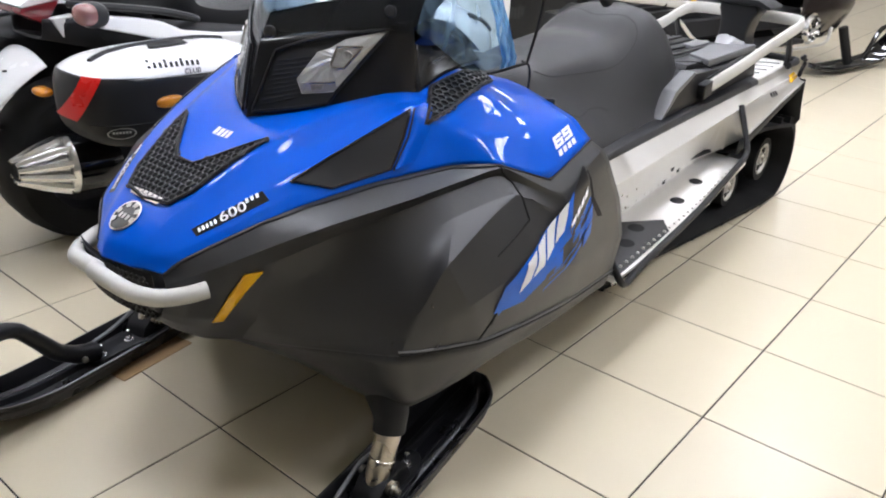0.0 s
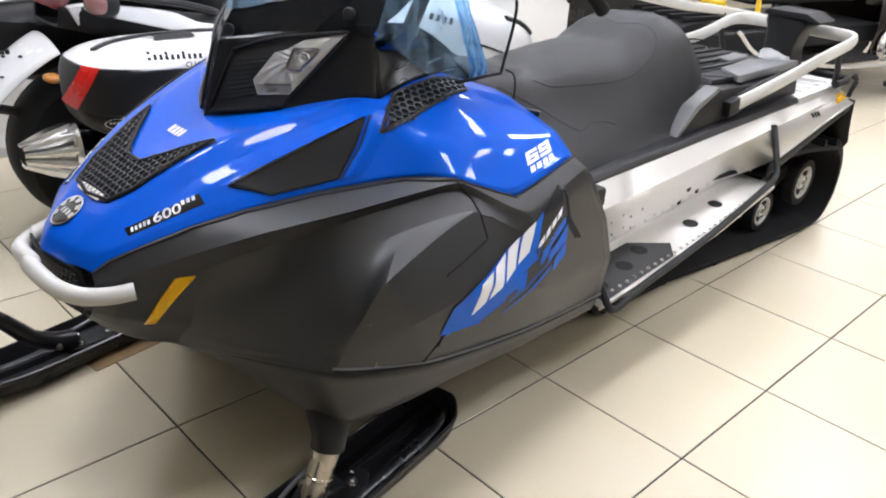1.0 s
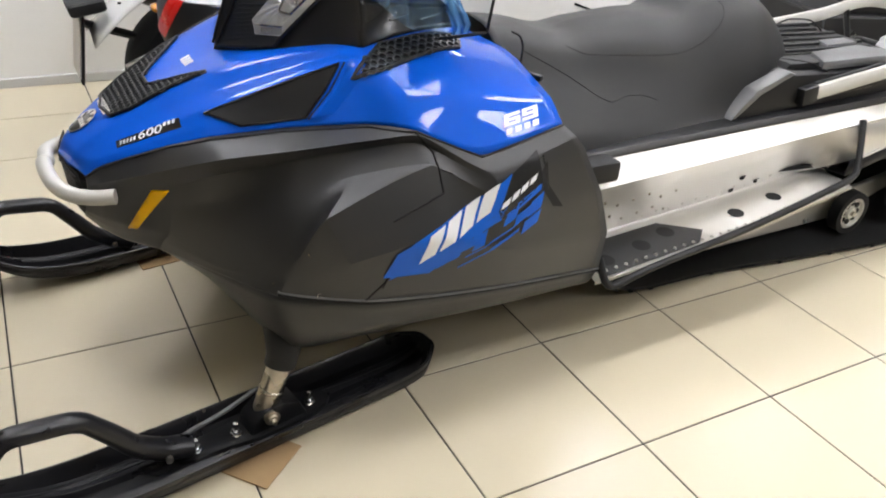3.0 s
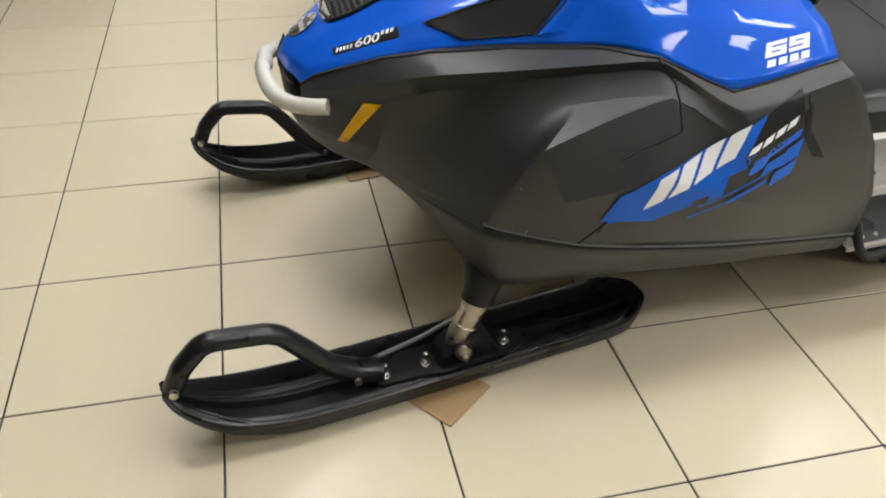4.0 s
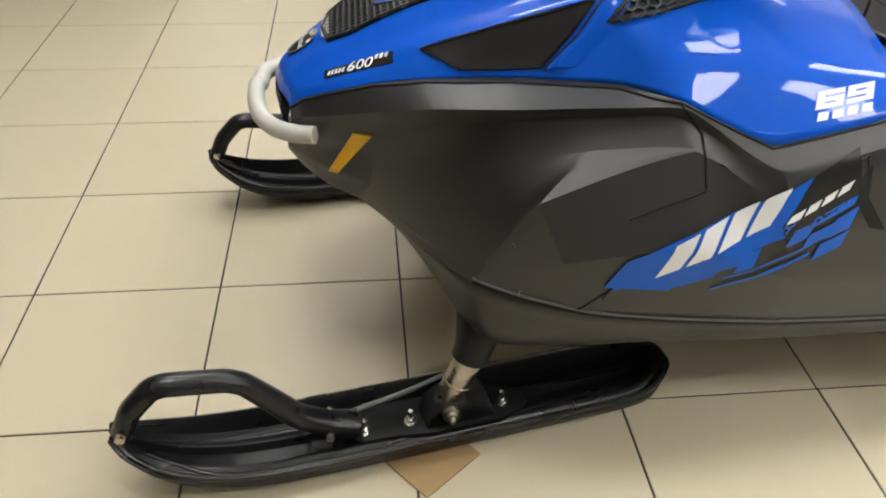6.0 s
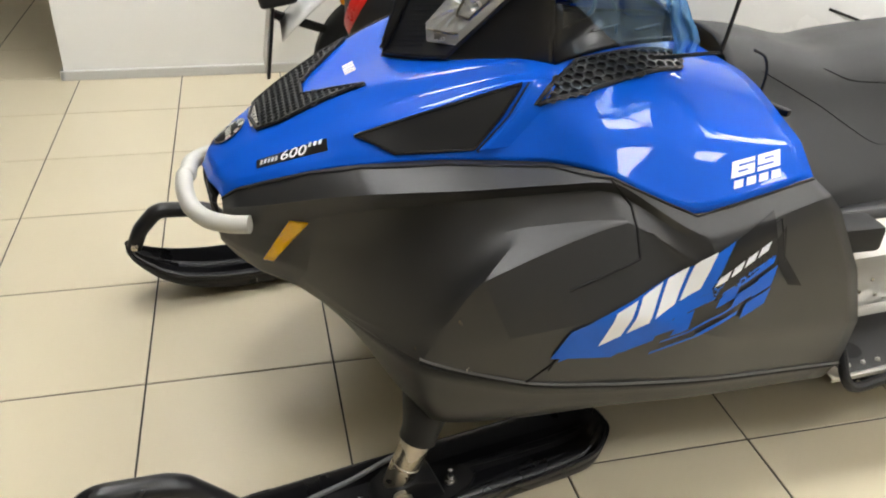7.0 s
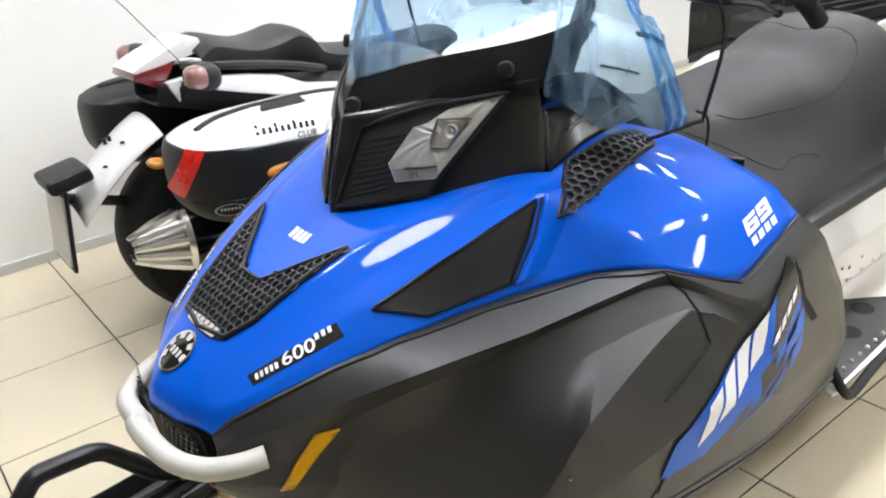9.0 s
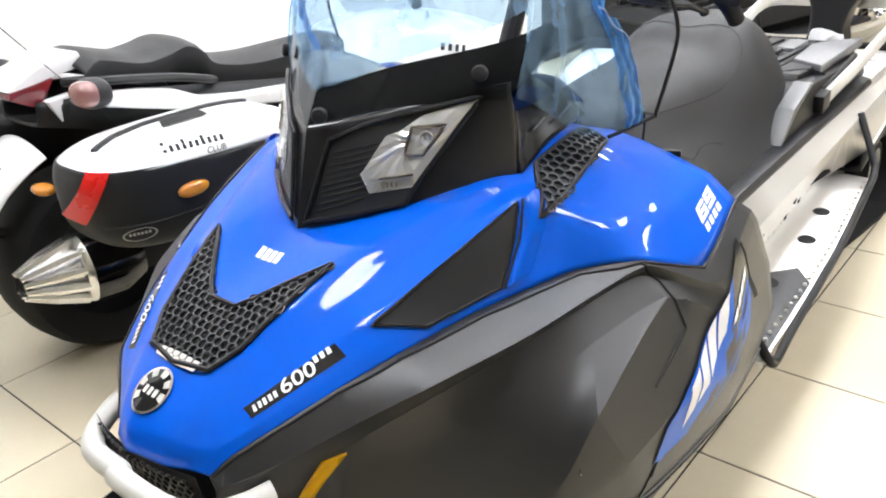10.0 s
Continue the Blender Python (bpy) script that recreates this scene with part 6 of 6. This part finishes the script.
part("tail_light", prism_bm([(0.618, 0.912), (0.735, 0.930), (0.700, 0.872), (0.668, 0.856), (0.612, 0.892)], BY - 0.094, BY + 0.094, "y", 0.006, 2), M_REDLENS, bike, "dark red tail light")
for s in (-1, 1):
    ind = part("turn_signal", ellipsoid_bm((0.745, BY + s * 0.255, 0.902), (0.042, 0.05, 0.044), 2.4), M_DARK, bike, "turn signal with pale red lens")
    part("signal_lens", ellipsoid_bm((0.722, BY + s * 0.265, 0.906), (0.034, 0.042, 0.038), 2.4), mat("signal_lens", (0.24, 0.11, 0.10), 0.15, coat=0.6), ind)
    part("signal_arm", tidy(tube_bm([(0.76, BY + s * 0.15, 0.89), (0.75, BY + s * 0.24, 0.902)], 0.012, 8)), M_DARK, ind)
    part("grab_rail", tidy(tube_bm(spline([(0.74, BY + s * 0.13, 0.92), (0.78, BY + s * 0.19, 0.918), (0.86, BY + s * 0.215, 0.908), (1.00, BY + s * 0.22, 0.878), (1.10, BY + s * 0.21, 0.845), (1.16, BY + s * 0.15, 0.82)], 24, 1.0), 0.014, 8)), M_DARK, bike)
    if s < 0:
        part("low_marker", ellipsoid_bm((0.590, BY + s * 0.20, 0.655), (0.024, 0.040, 0.016), 2.4, 16, 10), M_AMBERDARK, bike)
SEAT_LINE = [(0.790, 0.960), (0.830, 0.990), (0.868, 0.984), (0.965, 0.952), (1.045, 0.958), (1.108, 0.972), (1.160, 0.945), (1.195, 0.895), (1.280, 0.868), (1.365, 0.856), (1.46, 0.854), (1.72, 0.858)]
srow = [[Vector((x, BY + w * (0.13 + 0.02 * math.sin(3 * x)), z - abs(w) ** 3 * 0.03 - ((0.055 + 0.10 * min(1, max(0, (x - 1.05) / 0.2))) if abs(w) > 1 else 0))) for w in (-1.1, -1.0, -0.9, -0.7, -0.4, 0, 0.4, 0.7, 0.9, 1.0, 1.1)] for x, z in [(p.x, p.z) for p in spline([(x, 0, z) for x, z in SEAT_LINE], 45, 0.9)]]
part("seat", tidy(sheet(srow)), M_SEAT, bike, "black stepped dual seat", 0.02)
part("antenna", tidy(tube_bm([(0.80, BY - 0.20, 0.80), (0.66, BY - 0.02, 1.10), (0.50, BY + 0.2, 1.42)], 0.0014, 6)), M_HOLE, bike)
part("lower_body", box_bm((1.15, BY - 0.24, 0.22), (2.2, BY + 0.24, 0.62), 0.06, 3), M_DARK, bike)
# front bodywork
cow = [[(1.62, BY - 0.10, 0.76), (1.80, BY - 0.20, 0.80), (2.00, BY - 0.27, 0.83), (2.30, BY - 0.28, 0.78), (2.60, BY - 0.22, 0.68), (2.85, BY - 0.10, 0.55)],
       [(1.62, BY - 0.16, 0.68), (1.80, BY - 0.27, 0.70), (2.00, BY - 0.34, 0.71), (2.30, BY - 0.36, 0.68), (2.60, BY - 0.30, 0.60), (2.88, BY - 0.12, 0.48)],
       [(1.65, BY - 0.20, 0.56), (1.82, BY - 0.29, 0.55), (2.00, BY - 0.34, 0.54), (2.30, BY - 0.36, 0.52), (2.60, BY - 0.30, 0.48), (2.88, BY - 0.12, 0.40)],
       [(1.75, BY - 0.20, 0.40), (1.85, BY - 0.28, 0.38), (2.00, BY - 0.31, 0.36), (2.30, BY - 0.32, 0.34), (2.60, BY - 0.26, 0.32), (2.85, BY - 0.10, 0.30)]]
nearc = loft([[(x, BY, z + 0.06) for x, y, z in cow[0]]] + cow, 36, 5, 0.9, 0.8)
farc = [[Vector((p.x, 2 * BY - p.y, p.z)) for p in r] for r in nearc]
cowl = part("front_cowl", tidy(sheet([f[::-1] + n[1:] for n, f in zip(nearc, farc)])), M_WHITE, bike, "white front bodywork", 0.006)
csk = Skin(sheet([f[::-1] + n[1:] for n, f in zip(nearc, farc)]))
for k in range(4):
    q = Vector((1.975 + 0.030 * k, BY - 0.3, 0.748 - 0.009 * k))
    part("cowl_print", patch_bm([q, q + Vector((0.016, 0, -0.004)), q + Vector((0.030, 0, 0.022)), q + Vector((0.014, 0, 0.026))], csk, (0, 1, 0), 0.002, 0.05), M_HOLE, cowl)
part("cowl_gap", rim_bm([(2.17, BY - 0.3, 0.634), (2.30, BY - 0.3, 0.585), (2.40, BY - 0.3, 0.544)], csk, (0, 1, 0), 0.006, 0, 10, False), M_HOLE, cowl)
part("cowl_trim", rim_bm([(2.44, BY - 0.3, 0.705), (2.56, BY - 0.3, 0.665), (2.64, BY - 0.28, 0.62), (2.70, BY - 0.25, 0.585)], csk, (0, 1, 0), 0.013, 0.004, 8, False), M_DARK, cowl)
bars = part("handlebar", tidy(tube_bm(spline([(1.78, BY - 0.40, 0.98), (1.90, BY - 0.25, 1.02), (2.0, BY, 1.02), (1.90, BY + 0.25, 1.02), (1.78, BY + 0.40, 0.98)], 30, 1.0), 0.014, 8)), M_DARK, bike)
for s in (-1, 1):
    part("grip", tidy(tube_bm([(1.90, BY + s * 0.25, 1.02), (1.76, BY + s * 0.42, 0.975)], 0.019, 10)), M_RUBBER, bars)
    part("mirror", ellipsoid_bm((2.10, BY + s * 0.42, 1.10), (0.04, 0.09, 0.06), 2.6), M_DARK, bike)
    fw = part("front_wheel", lathe_bm([(0.17, -0.08), (0.22, -0.09), (0.28, -0.07), (0.285, 0), (0.28, 0.07), (0.22, 0.09), (0.17, 0.08)], (2.65, BY + s * 0.62, 0.285), "y", 36), M_RUBBER, bike, "black front tyre")
    part("rim", lathe_bm([(0.02, -0.05), (0.15, -0.03), (0.175, -0.08), (0.175, 0.08), (0.15, 0.03), (0.02, 0.05)], (2.65, BY + s * 0.62, 0.285), "y", 30), M_DARK, fw)
    part("front_fender", tidy(sheet([[(2.65 + 0.33 * math.cos(q), BY + s * 0.62 + w, 0.285 + 0.33 * math.sin(q)) for w in (-0.1, -0.06, 0, 0.06, 0.1)] for q in np.linspace(radians(20), radians(150), 14)])), M_WHITE, bike, "", 0.006)
    part("suspension_arm", tidy(tube_bm([(2.4, BY + s * 0.2, 0.3), (2.65, BY + s * 0.55, 0.285)], 0.02, 8)), M_DARK, bike)
part("windshield", tidy(sheet([[(2.10 - 0.22 * t, BY + w * (0.26 - 0.05 * t), 0.85 + 0.30 * t + 0.0 * w) for w in np.linspace(-1, 1, 9)] for t in np.linspace(0, 1, 6)])), M_SCREEN, bike, "", 0.004)


# the wheels keep round while the body is drawn out a little
for ob in bike.children_recursive:
    if ob.name.split(".")[0] in ("rear_wheel", "front_wheel", "rim"):
        mid = 0.76 if min(v.co.x for v in ob.data.vertices) < 1.5 else 2.65
        for v in ob.data.vertices:
            v.co.x = mid + (v.co.x - mid) * 0.93 / 1.1
bike.matrix_basis = Matrix.Translation((0, 0.12, 0)) @ Matrix.Diagonal((1.1, 1.1, 0.93, 1)) @ Matrix.Translation((1.6, BY, 0))


# ---- dark snowmobiles parked further back ----
def far_sled(at, turn, body, seat_mat, label, flip=1):
    """A plain utility snowmobile, its nose to minus x, built round its own middle."""
    e = thing("snowmobile", (0, 0, 0), label, "snowmobile", "snowmobiles further back")
    mid = [(0.10, 0, 0.55), (0.30, 0, 0.72), (0.60, 0, 0.88), (0.90, 0, 0.95), (1.20, 0, 0.86)]
    sh = [(0.14, 0.14, 0.53), (0.34, 0.24, 0.66), (0.62, 0.33, 0.78), (0.92, 0.40, 0.82), (1.22, 0.36, 0.74)]
    sd = [(0.16, 0.17, 0.46), (0.36, 0.32, 0.48), (0.62, 0.46, 0.50), (0.92, 0.50, 0.50), (1.26, 0.44, 0.48)]
    lo = [(0.20, 0.10, 0.38), (0.40, 0.22, 0.34), (0.64, 0.38, 0.30), (0.94, 0.44, 0.28), (1.28, 0.42, 0.28)]
    rows = [loft([[Vector((x, s * d, z)) for x, d, z in r] for r in (mid, sh, sd, lo)], 24, 4, 0.8, 0.6) for s in (-1, 1)]
    part("body", tidy(sheet([b[::-1] + a[1:] for a, b in zip(*rows)])), body, e, "", 0.006)
    part("windscreen", tidy(sheet([[(0.62 + 0.16 * t + 0.3 * w * w, 0.30 * w, 0.90 + 0.28 * t) for w in np.linspace(-1, 1, 11)] for t in np.linspace(0, 1, 5)])), M_TINT, e, "", 0.003)
    part("seat", prism_bm([(1.15, 0.60), (1.15, 0.76), (1.50, 0.80), (1.85, 0.86), (2.10, 0.90), (2.22, 0.60)], -0.19, 0.19, "y", 0.05, 3), seat_mat, e)
    part("tunnel", prism_bm([(-0.36, 0.36), (-0.34, 0.48), (0.34, 0.48), (0.36, 0.36)], 1.1, 3.0, "x", 0.01, 1), M_DARK, e)
    part("cargo_deck", prism_bm([(2.15, 0.48), (2.25, 0.55), (2.85, 0.53), (2.95, 0.48)], -0.28, 0.28, "y", 0.012, 2), M_DARK, e)
    for k in range(5):
        part("deck_rib", box_bm((2.30, -0.23 + 0.11 * k, 0.535), (2.85, -0.20 + 0.11 * k, 0.562), 0.004, 1), M_DARK, e)
    half = [(2.25, 0.29, 0.55), (2.70, 0.33, 0.62), (2.95, 0.35, 0.65), (3.02, 0.28, 0.66), (3.03, 0.1, 0.66)]
    part("cargo_rack", tidy(tube_bm(spline(half + [(x, -d, z) for x, d, z in half[::-1]], 50, 0.8), 0.014, 8, 1.9)), M_SILVER, e)
    strap = [(2.62, -0.33, 0.58), (2.62, -0.28, 0.62), (2.64, -0.10, 0.66), (2.64, 0.10, 0.66), (2.62, 0.28, 0.62), (2.62, 0.33, 0.58)]
    band = part("tie_strap", tidy(tube_bm(spline(strap, 30, 0.9), 0.004, 8, 5.0, up=(0, 0.2, 1))), M_DARK, e)
    for y in (-0.24, 0.24):
        part("strap_buckle", box_bm((2.58, y - 0.06, 0.625), (2.68, y + 0.06, 0.66), 0.012, 2), M_YELLOW, band)
    part("side_strut", tidy(tube_bm([(2.25, 0.26, 0.52), (2.20, 0.20, 0.85)], 0.016, 8)), M_YELLOW, e)
    for y in (-0.12, 0.12):
        part("rack_rail", box_bm((2.20, y - 0.012, 0.66), (2.98, y + 0.012, 0.69), 0.006, 1), M_SILVER, e)
    part("handlebar", tidy(tube_bm(spline([(1.22, -0.38, 1.0), (1.10, -0.2, 1.06), (1.08, 0, 1.06), (1.10, 0.2, 1.06), (1.22, 0.38, 1.0)], 24, 1.0), 0.014, 8)), M_DARK, e)
    tr = [(2.95 + 0.18 * math.cos(q), 0.195 + 0.18 * math.sin(q)) for q in np.linspace(-math.pi / 2, math.pi / 2, 12)] + [(1.4, 0.38), (1.25, 0.28), (1.35, 0.12), (1.6, 0.015)]
    part("track", prism_bm(tr, -0.28, 0.28, "y", 0.01, 1), M_RUBBER, e)
    for s in (-1, 1):
        part("idler_wheel", lathe_bm([(0.01, s * 0.30), (0.10, s * 0.30), (0.11, s * 0.28)], (2.95, 0, 0.195), "y", 20), M_ALU, e)
        part("running_board", box_bm((1.25, 0.30 if s > 0 else -0.50, 0.27), (2.4, 0.50 if s > 0 else -0.30, 0.30), 0.008, 1), M_DARK, e)
        srows = [[(x, s * 0.46 + q * w, z + h) for q, h in ((-1, 0.04), (-0.85, 0.008), (0, 0.0), (0.85, 0.008), (1, 0.04))] for x, z, w in ((-0.06, 0.20, 0.03), (0.02, 0.09, 0.08), (0.12, 0.03, 0.10), (0.4, 0.015, 0.10), (0.8, 0.015, 0.10), (0.98, 0.05, 0.05))]
        ski = part("ski", tidy(sheet(srows)), M_GLOSSBLACK, e, "", 0.012)
        part("ski_loop", tidy(tube_bm(spline([(-0.05, s * 0.46, 0.2), (-0.02, s * 0.46, 0.29), (0.12, s * 0.46, 0.27), (0.28, s * 0.46, 0.06)], 20, 0.8), 0.018, 8)), M_GLOSSBLACK, ski)
        part("ski_leg", tidy(tube_bm([(0.50, s * 0.46, 0.05), (0.58, s * 0.40, 0.32)], 0.035, 10)), M_DARK, e)
        part("headlamp", ellipsoid_bm((0.52, s * 0.15, 0.86), (0.05, 0.10, 0.04), 2.6), M_CHROME, e)
        # round metal disc by the footwell, with a ring of holes
        part("side_light", lathe_bm([(0.001, -0.02 * s), (0.07, -0.02 * s), (0.085, 0.02 * s), (0.095, -0.01 * s), (0.11, -0.005 * s)], (1.15, s * 0.475, 0.36), "y", 20), M_CHROME, e)
        for k in range(8):
            part("disc_hole", lathe_bm([(0.0001, 0.028 * s), (0.012, 0.028 * s), (0.013, 0.02 * s)], (1.15 + 0.062 * math.cos(k * 0.785), s * 0.475, 0.36 + 0.062 * math.sin(k * 0.785)), "y", 8), M_HOLE, e)
        part("board_edge", tidy(tube_bm(spline([(0.93, s * 0.50, 0.36), (1.02, s * 0.51, 0.25), (1.7, s * 0.51, 0.26), (2.4, s * 0.48, 0.36), (2.55, s * 0.40, 0.50)], 30, 0.7), 0.012, 8)), M_ALU, e)
    e.matrix_basis = pose(*at, 0, 0, turn)
    return e


far_sled((6.95, 0.45, 0), 166, M_FARBODY, M_SEAT, "glossy dark snowmobile with silver cargo rack and yellow strap")

# black hanging banner beside the wall's end
ban = thing("banner", (4.9, 2.3, 0), "black standing banner with a yellow emblem", "banner")
part("cloth", box_bm((4.635, 2.30, 0.05), (6.40, 2.32, 2.1), 0.004, 1), M_DARK, ban)
part("emblem", prism_bm([(4.93, 0.735), (5.05, 0.83), (5.24, 0.89), (5.44, 0.82), (5.60, 0.68), (5.34, 0.60), (5.08, 0.62)], 2.292, 2.298, "y", 0, 1), M_YELLOW, ban)
for k in range(6):
    part("print_bar", box_bm((4.65 + 0.030 * k, 2.292, 0.435), (4.673 + 0.030 * k, 2.298, 0.462), 0, 1), M_SILVER, ban)
for k in range(3):
    part("print_bar", box_bm((4.76 + 0.035 * k, 2.292, 0.395), (4.787 + 0.035 * k, 2.298, 0.415), 0, 1), M_SILVER, ban)
for k in range(7):
    part("faint_print", box_bm((4.70 + 0.05 * k, 2.294, 0.245 - 0.01 * (k % 3)), (4.742 + 0.05 * k, 2.298, 0.315 + 0.012 * (k % 2)), 0, 1), M_GREY, ban)
part("foot", box_bm((4.635, 2.22, 0.0), (6.40, 2.40, 0.05), 0.01, 1), M_DARK, ban)

# ---- floor tiles ----
TILE, GAP = 0.45, 0.0044
floor = tagged(obj("floor", box_bm((-11.15, -14.15, -0.1), (14.15, 6.15, -0.0025), 0, 1), M_GROUT), "cream glazed floor tiles with dark joints", "floor", "", "structure")
tb = box_bm((GAP / 2, GAP / 2, -0.012), (TILE - GAP / 2, TILE - GAP / 2, 0.0), 0.0015, 1)
tile_mesh = bpy.data.meshes.new("tile")
tb.to_mesh(tile_mesh)
tb.free()
tile_mesh.materials.append(M_TILE)
rest = []
for i in range(-24, 31):
    for j in range(-31, 13):
        near = -4 <= i <= 15 and -7 <= j <= 4
        if near:
            ob = new("tile", tile_mesh)
            ob.parent = floor
            ob.location = (i * TILE, j * TILE, 0)
        else:
            rest.append((i, j))
verts, faces = [], []
for i, j in rest:
    b = len(verts)
    x0, y0, x1, y1 = i * TILE + GAP / 2, j * TILE + GAP / 2, (i + 1) * TILE - GAP / 2, (j + 1) * TILE - GAP / 2
    verts += [(x0, y0, -0.0015), (x1, y0, -0.0015), (x1, y1, -0.0015), (x0, y1, -0.0015), (x0 + 0.001, y0 + 0.001, 0), (x1 - 0.001, y0 + 0.001, 0), (x1 - 0.001, y1 - 0.001, 0), (x0 + 0.001, y1 - 0.001, 0)]
    faces += [(b + 4, b + 5, b + 6, b + 7)] + [(b + k, b + (k + 1) % 4, b + 4 + (k + 1) % 4, b + 4 + k) for k in range(4)]
me = bpy.data.meshes.new("tiles")
me.from_pydata(verts, [], faces)
me.materials.append(M_TILES)
ob = new("tile_field", me)
ob.parent = floor
tagged(ob, kind="stuff")
